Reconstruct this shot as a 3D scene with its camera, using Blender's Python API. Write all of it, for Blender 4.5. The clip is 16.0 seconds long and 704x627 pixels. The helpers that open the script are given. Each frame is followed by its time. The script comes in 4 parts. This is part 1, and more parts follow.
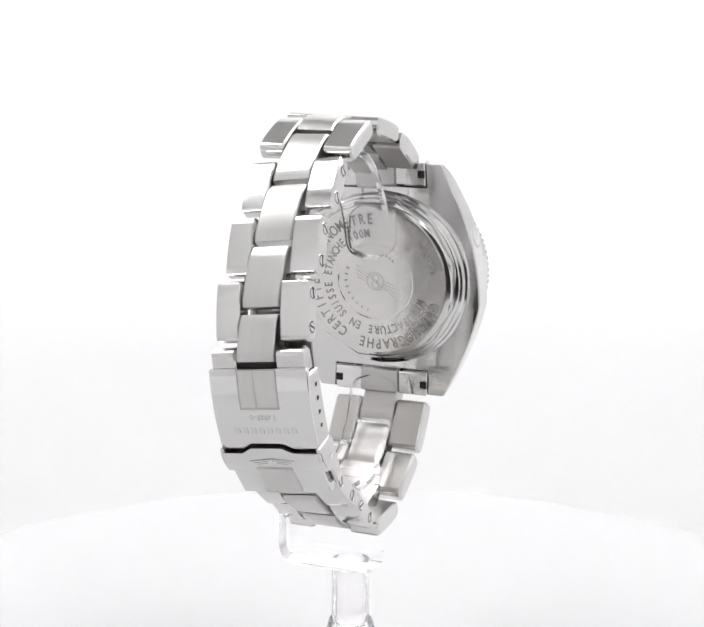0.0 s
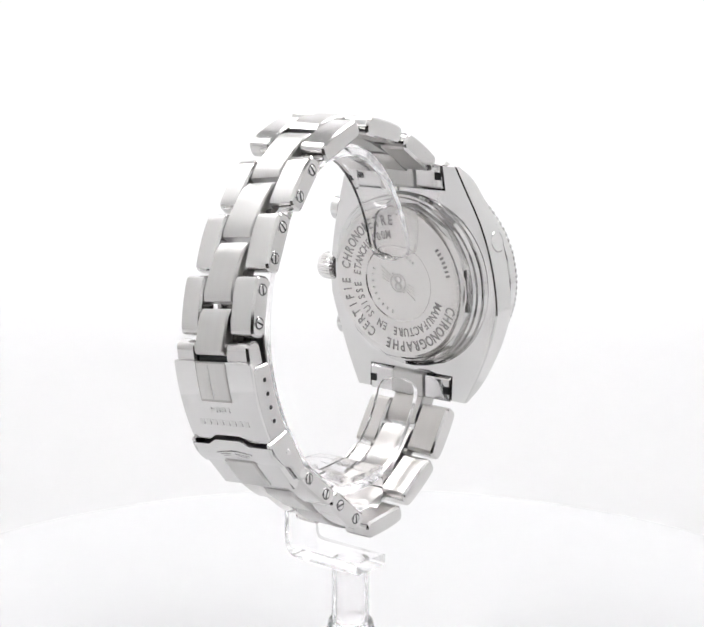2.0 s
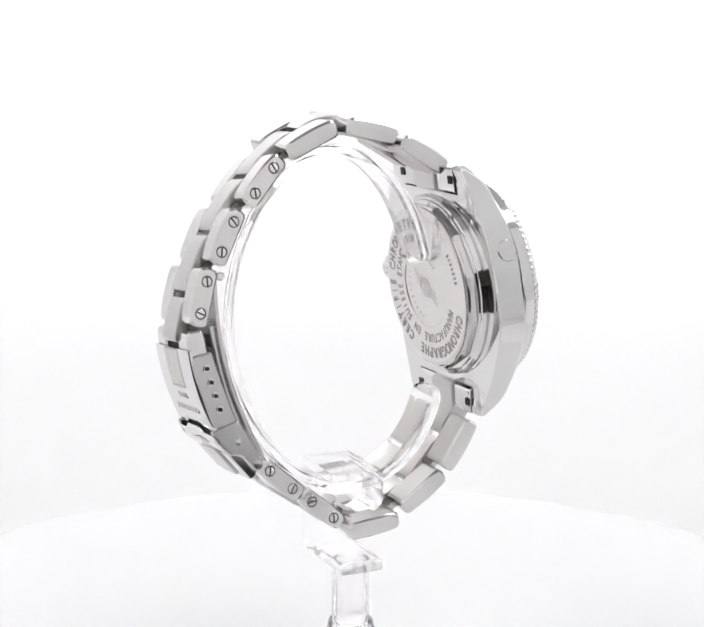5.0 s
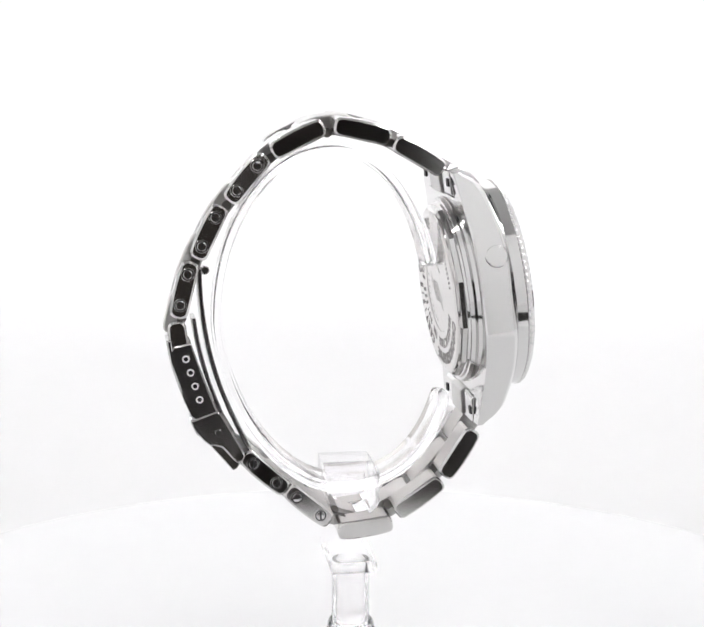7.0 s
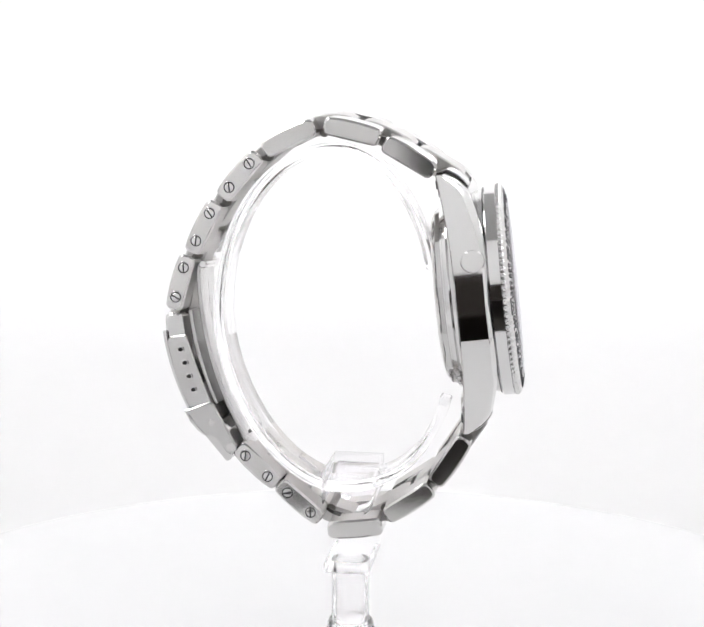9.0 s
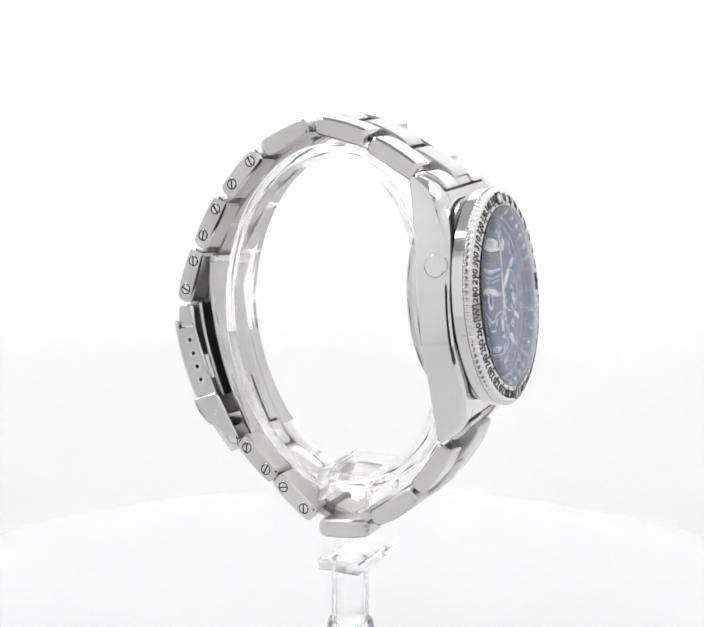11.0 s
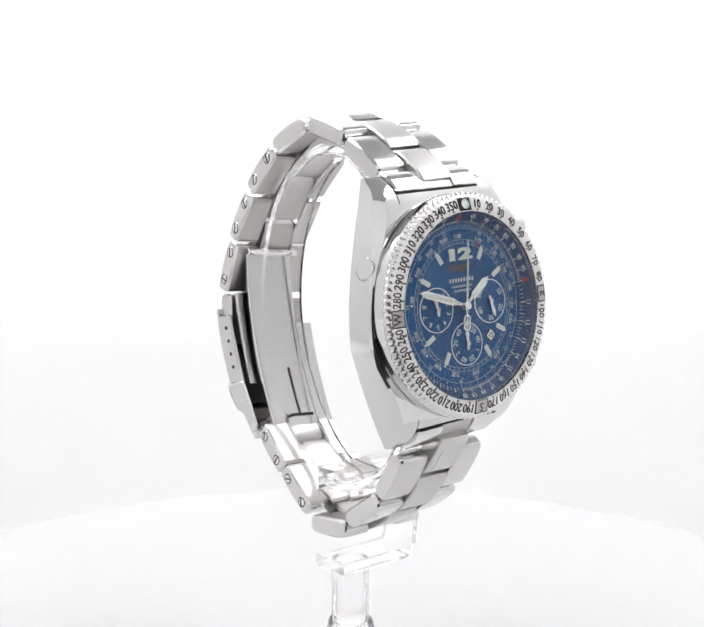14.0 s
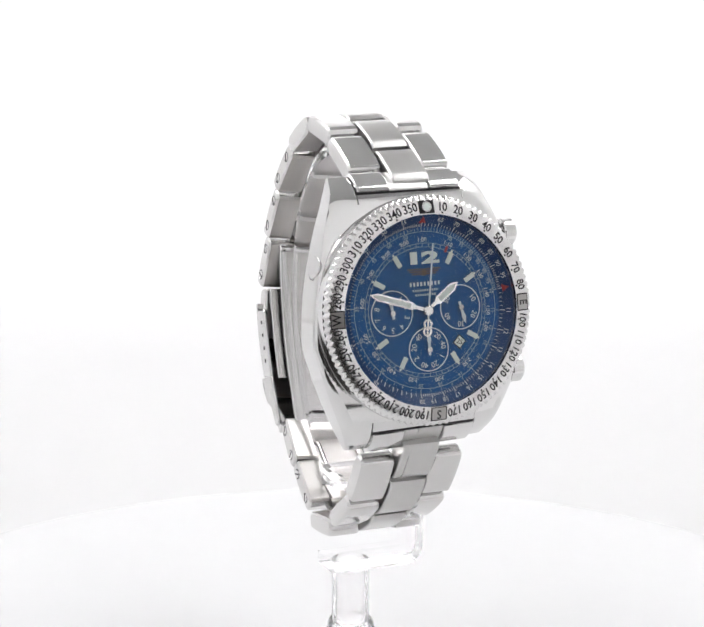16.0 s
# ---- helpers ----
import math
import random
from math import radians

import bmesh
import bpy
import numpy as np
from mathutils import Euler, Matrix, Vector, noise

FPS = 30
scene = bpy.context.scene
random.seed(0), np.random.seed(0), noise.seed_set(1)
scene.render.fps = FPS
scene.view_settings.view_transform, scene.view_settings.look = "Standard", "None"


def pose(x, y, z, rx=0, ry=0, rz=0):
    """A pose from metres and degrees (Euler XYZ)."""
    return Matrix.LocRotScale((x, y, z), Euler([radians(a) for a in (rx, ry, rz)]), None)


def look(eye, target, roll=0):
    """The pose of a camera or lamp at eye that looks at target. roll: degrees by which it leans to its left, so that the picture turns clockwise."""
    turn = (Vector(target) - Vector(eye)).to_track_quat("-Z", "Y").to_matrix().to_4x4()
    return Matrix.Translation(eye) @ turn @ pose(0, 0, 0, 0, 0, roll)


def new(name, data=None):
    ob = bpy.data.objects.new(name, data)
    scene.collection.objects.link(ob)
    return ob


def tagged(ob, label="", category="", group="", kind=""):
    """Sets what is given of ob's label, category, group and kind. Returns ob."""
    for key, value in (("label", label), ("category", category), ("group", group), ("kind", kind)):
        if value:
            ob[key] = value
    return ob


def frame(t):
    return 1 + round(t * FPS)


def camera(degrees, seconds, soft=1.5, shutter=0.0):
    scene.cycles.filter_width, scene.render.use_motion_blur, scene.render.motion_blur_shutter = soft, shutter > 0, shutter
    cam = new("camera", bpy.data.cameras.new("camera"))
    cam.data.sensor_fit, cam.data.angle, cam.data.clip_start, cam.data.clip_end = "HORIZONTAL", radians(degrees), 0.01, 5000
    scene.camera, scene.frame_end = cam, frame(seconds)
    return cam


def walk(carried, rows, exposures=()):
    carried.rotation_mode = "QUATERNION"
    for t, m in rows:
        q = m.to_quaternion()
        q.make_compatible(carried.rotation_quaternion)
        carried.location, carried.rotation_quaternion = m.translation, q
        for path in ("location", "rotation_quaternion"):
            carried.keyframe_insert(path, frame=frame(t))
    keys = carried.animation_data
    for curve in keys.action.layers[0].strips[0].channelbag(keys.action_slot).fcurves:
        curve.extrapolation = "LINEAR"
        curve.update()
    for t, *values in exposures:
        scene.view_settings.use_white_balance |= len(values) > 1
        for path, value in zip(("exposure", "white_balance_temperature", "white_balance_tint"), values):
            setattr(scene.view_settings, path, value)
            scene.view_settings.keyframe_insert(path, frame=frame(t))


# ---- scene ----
# A steel chronograph on a clear display stand turns on a white turntable inside a photo light box.
FOV = 26.53
TURN_START, TURN_RATE = 66.78, -8.387        # degrees at 0 s, degrees a second


def turn(t, z=0.0):
    return pose(0, 0, z, 0, 0, TURN_START + TURN_RATE * t)


cam = camera(FOV, 16.0, soft=1.8)
EYE = pose(0, -0.305, 0.130, 80.01, 0, -0.04) @ pose(0, 0, 0, 0, 0, 0.114)
walk(cam, [(0.0, EYE), (16.0, EYE)])

# ---- light ----
world = bpy.data.worlds.new("dim_room")
scene.world = world
world.use_nodes = True
world.node_tree.nodes["Background"].inputs[0].default_value = (0.03, 0.026, 0.024, 1)
world.node_tree.nodes["Background"].inputs[1].default_value = 1.0
LED_POWER, BACK_POWER = 7.5, 7.4
scene.view_settings.exposure = 0.12


# ---- materials ----
def material(name, color, rough=0.5, metal=0.0, grain=0.0, grain_scale=400.0, stretch=(1, 1, 1), bump=0.0, vary=0.05,
             spread=0.0, transmission=0.0, ior=1.45, coat=0.0):
    """A surface with colour variation at two scales, uneven gloss and fine relief."""
    m = bpy.data.materials.new(name)
    m.use_nodes = True
    nt = m.node_tree
    b = nt.nodes["Principled BSDF"]
    b.inputs["Base Color"].default_value = (*color, 1)
    b.inputs["Roughness"].default_value = rough
    b.inputs["Metallic"].default_value = metal
    b.inputs["IOR"].default_value = ior
    b.inputs["Transmission Weight"].default_value = transmission
    b.inputs["Coat Weight"].default_value = coat
    co = nt.nodes.new("ShaderNodeTexCoord")
    mp = nt.nodes.new("ShaderNodeMapping")
    mp.inputs["Scale"].default_value = stretch
    nt.links.new(co.outputs["Object"], mp.inputs["Vector"])
    fine = nt.nodes.new("ShaderNodeTexNoise")
    fine.inputs["Scale"].default_value = grain_scale
    fine.inputs["Detail"].default_value = 4
    nt.links.new(mp.outputs["Vector"], fine.inputs["Vector"])
    wide = nt.nodes.new("ShaderNodeTexNoise")
    wide.inputs["Scale"].default_value = 90
    nt.links.new(co.outputs["Object"], wide.inputs["Vector"])
    if vary:
        mix = nt.nodes.new("ShaderNodeMix")
        mix.data_type = "RGBA"
        mix.inputs[6].default_value = (*[c * (1 - vary) for c in color], 1)
        mix.inputs[7].default_value = (*[min(1, c * (1 + vary)) for c in color], 1)
        add = nt.nodes.new("ShaderNodeMath")
        add.operation = "MULTIPLY_ADD"
        add.inputs[1].default_value = 0.5
        nt.links.new(fine.outputs["Fac"], add.inputs[0])
        half = nt.nodes.new("ShaderNodeMath")
        half.operation = "MULTIPLY"
        half.inputs[1].default_value = 0.5
        nt.links.new(wide.outputs["Fac"], half.inputs[0])
        nt.links.new(half.outputs[0], add.inputs[2])
        nt.links.new(add.outputs[0], mix.inputs[0])
        nt.links.new(mix.outputs[2], b.inputs["Base Color"])
    if spread:
        r = nt.nodes.new("ShaderNodeMapRange")
        r.inputs["To Min"].default_value = max(0.0, rough - spread)
        r.inputs["To Max"].default_value = rough + spread
        nt.links.new(fine.outputs["Fac"], r.inputs["Value"])
        nt.links.new(r.outputs["Result"], b.inputs["Roughness"])
    if bump:
        bp = nt.nodes.new("ShaderNodeBump")
        bp.inputs["Strength"].default_value = bump
        bp.inputs["Distance"].default_value = 0.00004
        nt.links.new(fine.outputs["Fac"], bp.inputs["Height"])
        nt.links.new(bp.outputs["Normal"], b.inputs["Normal"])
    return m


def glowing(name, color, power, white=0.35):
    m = bpy.data.materials.new(name)
    m.use_nodes = True
    b = m.node_tree.nodes["Principled BSDF"]
    b.inputs["Base Color"].default_value = (white, white, white, 1)
    b.inputs["Roughness"].default_value = 0.9
    b.inputs["Emission Color"].default_value = (*color, 1)
    b.inputs["Emission Strength"].default_value = power
    return m


STEEL = (0.70, 0.695, 0.69)
polished = material("polished_steel", STEEL, 0.08, 1.0, grain_scale=900, vary=0.03, spread=0.02, bump=0.02)
satin = material("satin_steel", (0.62, 0.615, 0.61), 0.2, 1.0, grain_scale=700, stretch=(1, 0.06, 1), vary=0.04, spread=0.06, bump=0.06)
brushed = material("brushed_steel", (0.58, 0.572, 0.562), 0.30, 1.0, grain_scale=900, stretch=(0.05, 1, 0.05), vary=0.08, spread=0.07, bump=0.25)
engraved = material("engraved_steel", (0.36, 0.352, 0.345), 0.5, 1.0, grain_scale=1500, vary=0.1, bump=0.2)
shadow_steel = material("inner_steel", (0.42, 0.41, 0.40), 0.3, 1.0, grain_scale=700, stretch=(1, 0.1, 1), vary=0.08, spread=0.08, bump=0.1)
# near-black colour that stands in for the shade in holes, slots and seams
recess_shade = material("recess_shade_steel", (0.03, 0.03, 0.03), 0.5, 0.6, vary=0.1)
# steel darkened in its colour for shade between links and inside the clasp
shade_steel = material("gap_shade_steel", (0.22, 0.21, 0.20), 0.4, 1.0, grain_scale=700, vary=0.1, bump=0.1)
blue_dial = material("blue_dial_lacquer", (0.007, 0.075, 0.225), 0.35, 0.35, grain_scale=1200, vary=0.12, spread=0.05, coat=0.15)
blue_ring = material("dark_blue_lacquer", (0.008, 0.045, 0.145), 0.35, 0.2, grain_scale=1200, vary=0.1, coat=0.15)
lume = material("pale_lume", (0.72, 0.79, 0.75), 0.6, grain_scale=1500, vary=0.05)
print_white = material("white_print", (0.72, 0.78, 0.82), 0.6, vary=0.04)
print_grey = material("grey_print", (0.42, 0.52, 0.60), 0.6, vary=0.04)
print_red = material("red_print", (0.35, 0.04, 0.05), 0.5, vary=0.06)
print_gold = material("bronze_print", (0.11, 0.075, 0.055), 0.5, vary=0.06)
black_fill = material("black_enamel", (0.012, 0.012, 0.013), 0.65, vary=0.1)
sapphire = material("sapphire_glass", (1, 1, 1), 0.0, vary=0, transmission=1.0, ior=1.16)
acrylic = material("clear_acrylic", (1.0, 0.995, 1.0), 0.12, vary=0, transmission=1.0, ior=1.22)
soft_acrylic = material("worn_acrylic", (1.0, 0.995, 1.0), 0.16, vary=0, transmission=1.0, ior=1.12)
hazy_acrylic = material("hazy_acrylic", (1, 1, 1), 0.3, vary=0, transmission=1.0, ior=1.06)
turntable_white = material("white_plastic", (0.738, 0.736, 0.744), 0.5, grain_scale=200, vary=0.015, bump=0.02)
floor_fabric = material("white_floor_fabric", (0.72, 0.715, 0.72), 0.9, grain_scale=500, vary=0.015, bump=0.1)
fabric = material("white_light_box_fabric", (0.85, 0.85, 0.85), 0.9, grain_scale=500, vary=0.015, bump=0.1)
grey_fabric = material("grey_light_box_fabric", (0.42, 0.42, 0.42), 0.9, grain_scale=500, vary=0.02, bump=0.1)
dark_floor = material("dark_table", (0.04, 0.035, 0.03), 0.6, grain_scale=80, vary=0.2)
led_glow = glowing("led_diffuser", (1.0, 0.995, 1.0), LED_POWER)


def translucent(name, color, share):
    """Thin white cloth that scatters some of the light from behind."""
    m = material(name, color, 0.9, grain_scale=500, vary=0.01, bump=0.05)
    nt = m.node_tree
    t = nt.nodes.new("ShaderNodeBsdfTranslucent")
    t.inputs["Color"].default_value = (*color, 1)
    mix = nt.nodes.new("ShaderNodeMixShader")
    mix.inputs[0].default_value = share
    nt.links.new(nt.nodes["Principled BSDF"].outputs[0], mix.inputs[1])
    nt.links.new(t.outputs[0], mix.inputs[2])
    nt.links.new(mix.outputs[0], nt.nodes["Material Output"].inputs["Surface"])
    return m


backlit = translucent("backlit_cloth", (0.88, 0.875, 0.88), 0.24)
bezel_steel = material("brushed_bezel_steel", (0.72, 0.715, 0.71), 0.25, 1.0, grain_scale=900, stretch=(1, 1, 0.2), vary=0.05, spread=0.05, bump=0.08)
inner_link = material("brushed_inner_steel", (0.52, 0.505, 0.49), 0.36, 1.0, grain_scale=900, stretch=(0.05, 1, 0.05), vary=0.08, spread=0.07, bump=0.2)
link_steel = material("satin_link_steel", (0.66, 0.652, 0.644), 0.12, 1.0, grain_scale=800, stretch=(0.08, 1, 1), vary=0.05, spread=0.05, bump=0.05)


def glossy_at_low_angles(m, blend, share):
    """Adds a thin coating whose gloss grows towards grazing angles."""
    nt = m.node_tree
    w = nt.nodes.new("ShaderNodeLayerWeight")
    w.inputs["Blend"].default_value = blend
    k = nt.nodes.new("ShaderNodeMath")
    k.operation = "MULTIPLY"
    k.inputs[1].default_value = share
    p = nt.nodes.new("ShaderNodeMath")
    p.operation = "POWER"
    p.inputs[1].default_value = 2.0
    nt.links.new(w.outputs["Facing"], p.inputs[0])
    nt.links.new(p.outputs[0], k.inputs[0])
    g = nt.nodes.new("ShaderNodeBsdfGlossy")
    g.inputs["Color"].default_value = (0.95, 0.93, 1.0, 1)
    g.inputs["Roughness"].default_value = 0.02
    mix = nt.nodes.new("ShaderNodeMixShader")
    nt.links.new(k.outputs[0], mix.inputs[0])
    nt.links.new(nt.nodes["Principled BSDF"].outputs[0], mix.inputs[1])
    nt.links.new(g.outputs[0], mix.inputs[2])
    nt.links.new(mix.outputs[0], nt.nodes["Material Output"].inputs["Surface"])


glossy_at_low_angles(sapphire, 0.5, 0.15)
back_steel = material("polished_back_steel", (0.68, 0.668, 0.655), 0.13, 1.0, grain_scale=600, vary=0.05, spread=0.05, bump=0.04)


# ---- mesh helpers (millimetres) ----
def finish(bm, name, mat, m=None, angle=32, smooth=True):
    if m is not None:
        bmesh.ops.transform(bm, matrix=m, verts=bm.verts)
    bmesh.ops.scale(bm, vec=(0.001, 0.001, 0.001), verts=bm.verts)
    bmesh.ops.recalc_face_normals(bm, faces=bm.faces)
    me = bpy.data.meshes.new(name)
    for f in bm.faces:
        f.smooth = smooth
    bm.to_mesh(me)
    bm.free()
    me.materials.append(mat)
    if smooth:
        me.set_sharp_from_angle(angle=radians(angle))
    return me


def part(name, bm, mat, parent, label="", m=None, angle=32, bend=False):
    """One mesh under a thing or a part; the mesh is given in the thing's space, in millimetres."""
    if bend:
        twisted(bm)
    return place(name, finish(bm, name, mat, m, angle), parent, Matrix(), label)


def place(name, me, parent, m, label=""):
    """An object on a mesh that repeats, at the pose m (millimetres) in its parent's space."""
    ob = new(name, me)
    ob.parent = parent
    ob.matrix_basis = Matrix.Translation(m.translation * 0.001) @ m.to_3x3().to_4x4()
    return tagged(ob, label)


def bevel(bm, width, segments=2, angle=25):
    es = [e for e in bm.edges if len(e.link_faces) == 2 and e.calc_face_angle(0) > radians(angle)]
    bmesh.ops.bevel(bm, geom=es, offset=width, segments=segments, profile=0.5, affect="EDGES", clamp_overlap=True)
    return bm


def box(x0, x1, y0, y1, z0, z1, edge=0.0, segments=2):
    bm = bmesh.new()
    bmesh.ops.create_cube(bm, size=1)
    bmesh.ops.scale(bm, vec=(x1 - x0, y1 - y0, z1 - z0), verts=bm.verts)
    bmesh.ops.translate(bm, vec=((x0 + x1) / 2, (y0 + y1) / 2, (z0 + z1) / 2), verts=bm.verts)
    bmesh.ops.recalc_face_normals(bm, faces=bm.faces)
    return bevel(bm, edge, segments) if edge else bm


def prism(profile, y0, y1, edge=0.0, segments=2, angle=25):
    """A closed outline (x, z) drawn out along y."""
    bm = bmesh.new()
    a = [bm.verts.new((x, y0, z)) for x, z in profile]
    b = [bm.verts.new((x, y1, z)) for x, z in profile]
    n = len(profile)
    bm.faces.new(a)
    bm.faces.new(b[::-1])
    for i in range(n):
        bm.faces.new((a[i], b[i], b[(i + 1) % n], a[(i + 1) % n]))
    bmesh.ops.recalc_face_normals(bm, faces=bm.faces)
    return bevel(bm, edge, segments, angle) if edge else bm


def lathe(profile, n=96, closed=False):
    """(x, r) turned about the x axis."""
    bm = bmesh.new()
    rings = []
    for x, r in profile:
        if r < 1e-6:
            rings.append([bm.verts.new((x, 0, 0))])
        else:
            rings.append([bm.verts.new((x, r * math.sin(2 * math.pi * k / n), r * math.cos(2 * math.pi * k / n))) for k in range(n)])
    pairs = list(zip(rings, rings[1:])) + ([(rings[-1], rings[0])] if closed else [])
    for a, b in pairs:
        for k in range(n):
            j = (k + 1) % n
            if len(a) == 1:
                bm.faces.new((a[0], b[k], b[j]))
            elif len(b) == 1:
                bm.faces.new((a[k], b[0], a[j]))
            else:
                bm.faces.new((a[k], b[k], b[j], a[j]))
    bmesh.ops.recalc_face_normals(bm, faces=bm.faces)
    return bm


def sweep(path, sections, closed_ends=True):
    """Joins equal-length closed rings of points."""
    bm = bmesh.new()
    rings = [[bm.verts.new(q) for q in s] for s in sections]
    n = len(rings[0])
    for a, b in zip(rings, rings[1:]):
        for k in range(n):
            bm.faces.new((a[k], a[(k + 1) % n], b[(k + 1) % n], b[k]))
    if closed_ends:
        bm.faces.new(rings[0])
        bm.faces.new(rings[-1][::-1])
    bmesh.ops.recalc_face_normals(bm, faces=bm.faces)
    return bm


def ribbon(points, thick, y0, y1, inward=True, edge=0.3, rounded=0.0):
    """A strip of the given thickness that follows (x, z) points, with its outer face on them; thickness may vary."""
    sections = []
    n = len(points)
    run = [0.0]
    for a, b in zip(points, points[1:]):
        run.append(run[-1] + math.hypot(b[0] - a[0], b[1] - a[1]))
    left, right = y0, y1
    for i, (x, z) in enumerate(points):
        if rounded:
            d = min(rounded, run[i], run[-1] - run[i])
            pull = rounded - math.sqrt(max(0.0, rounded ** 2 - (rounded - d) ** 2))
            y0, y1 = left + pull, right - pull
        p, q = points[max(0, i - 1)], points[min(n - 1, i + 1)]
        d = Vector((q[0] - p[0], 0, q[1] - p[1])).normalized()
        nrm = Vector((d.z, 0, -d.x)) * (1 if inward else -1)
        th = thick[i] if isinstance(thick, (list, tuple)) else thick
        o, k = Vector((x, 0, z)), Vector((x, 0, z)) + nrm * th
        e = min(edge, th * 0.45)
        c = nrm * e
        sections.append([Vector((o.x, y0 + e, o.z)), Vector((o.x, y1 - e, o.z)), Vector((o.x, y1, o.z)) + c, Vector((k.x, y1, k.z)) - c,
                         Vector((k.x, y1 - e, k.z)), Vector((k.x, y0 + e, k.z)), Vector((k.x, y0, k.z)) - c, Vector((o.x, y0, o.z)) + c])
    return sweep(points, sections)


def join(*bms):
    """Several pieces of one part in one mesh."""
    out = bmesh.new()
    for b in bms:
        me = bpy.data.meshes.new("piece")
        b.to_mesh(me)
        b.free()
        out.from_mesh(me)
        bpy.data.meshes.remove(me)
    return out


GLYPHS = {}


def glyphs(text, size, depth, weight=0.0):
    """The flat outline of some letters, centred, as a mesh."""
    key = (text, size, depth, weight)
    if key not in GLYPHS:
        cu = bpy.data.curves.new("letters", "FONT")
        cu.body, cu.size, cu.extrude, cu.offset, cu.resolution_u = text, size, depth / 2, weight, 3
        cu.align_x, cu.align_y = "CENTER", "CENTER"
        ob = new("letters", cu)
        dg = bpy.context.evaluated_depsgraph_get()
        me = bpy.data.meshes.new_from_object(ob.evaluated_get(dg))
        bpy.data.objects.remove(ob)
        bpy.data.curves.remove(cu)
        GLYPHS[key] = me
    return GLYPHS[key]


def letters(items, weight=0.0):
    """items: (text, size, depth, pose) joined in one mesh."""
    out = bmesh.new()
    for text, size, depth, m in items:
        me = glyphs(text, size, depth, weight).copy()
        me.transform(m)
        out.from_mesh(me)
        bpy.data.meshes.remove(me)
    return out


def on_front(phi, r, x, spin=0.0):
    """Pose on the dial side: phi degrees clockwise from 12, radius, height; text stands with its top outward."""
    a = radians(phi)
    t, u = Vector((0, math.cos(a), -math.sin(a))), Vector((0, math.sin(a), math.cos(a)))
    m = Matrix((( 0, 0, 1, x), (t.y, u.y, 0, u.y * r), (t.z, u.z, 0, u.z * r), (0, 0, 0, 1)))
    return m @ pose(0, 0, 0, 0, 0, spin)


def on_back(phi, r, x):
    """Pose on the case back, phi clockwise from the top as seen from behind."""
    a = radians(phi)
    t, u = Vector((0, -math.cos(a), -math.sin(a))), Vector((0, -math.sin(a), math.cos(a)))
    return Matrix(((0, 0, -1, x), (t.y, u.y, 0, u.y * r), (t.z, u.z, 0, u.z * r), (0, 0, 0, 1)))


def flat_box(m, w, h, d):
    """A small slab w wide, h high, d thick that lies in the plane of the pose m."""
    b = box(-w / 2, w / 2, -h / 2, h / 2, -d / 2, d / 2)
    bmesh.ops.transform(b, matrix=m, verts=b.verts)
    return b


# ---- light box ----
def structure(name, bm, mat, label, category):
    return tagged(new(name, finish(bm, name, mat)), label, category, kind="structure")


def light_box():
    structure("floor", join(box(-480, 480, -128, 640, -12, -9), box(-480, -75, -320, -128.01, -12, -9), box(138, 480, -320, -128.01, -12, -9)), floor_fabric, "white fabric floor of a photo light box", "floor")
    # one seamless cloth runs over the floor and sweeps up at the back
    pts = [(-127, -8.3), (160, -8.3), (300, -8.3)] + [(300 + 340 * math.sin(radians(a)), 331.7 - 340 * math.cos(radians(a))) for a in range(5, 91, 5)] + [(640, 688)]
    bm = bmesh.new()
    rows = [[bm.verts.new((x, y, z)) for x in (-478, 478)] for y, z in pts]
    for a, b in zip(rows, rows[1:]):
        bm.faces.new((a[0], a[1], b[1], b[0]))
    structure("backdrop", bm, backlit, "plain white seamless cloth sweep, lit by an added lamp behind it", "backdrop")
    structure("ceiling", box(-480, 480, -320, 644, 700, 706), grey_fabric, "grey fabric ceiling of the light box", "ceiling")
    for k, x in ((1, -470), (2, 310)):
        structure("ceiling_light_%d" % k, box(x, x + 160, -60, 480, 690, 699, 2), led_glow, "long white LED bar under the light box ceiling", "light bar")
    structure("wall_left", box(-486, -480, -320, 644, -12, 700), fabric, "white fabric side wall of the light box", "wall")
    structure("wall_right", box(480, 486, -320, 644, -12, 700), fabric, "white fabric side wall of the light box", "wall")
    structure("wall_front", join(box(-480, -75, -326, -320, -12, 700), box(138, 480, -326, -320, -12, 700), box(-75, 138, -326, -320, 165, 700)),
              fabric, "white front flap of the light box with a camera opening", "wall")
    structure("ground", box(-2500, 2500, -2600, 2500, -60, -50), dark_floor, "dark table top under the light box", "table top")


light_box()
# unseen area lamp, added behind the cloth to brighten the backdrop
lamp = bpy.data.lights.new("added_backlight", "AREA")
lamp.shape, lamp.size, lamp.size_y, lamp.energy = "RECTANGLE", 0.7, 0.5, BACK_POWER
added_backlight = new("added_backlight", lamp)
added_backlight.matrix_basis = look((0, 0.92, 0.40), (0, 0.5, 0.22))


def z_lathe(profile, n=64):
    """(z, r) turned about the z axis."""
    bm = lathe(profile, n)
    bmesh.ops.transform(bm, matrix=Matrix.Rotation(-math.pi / 2, 4, "Y"), verts=bm.verts)
    return bm


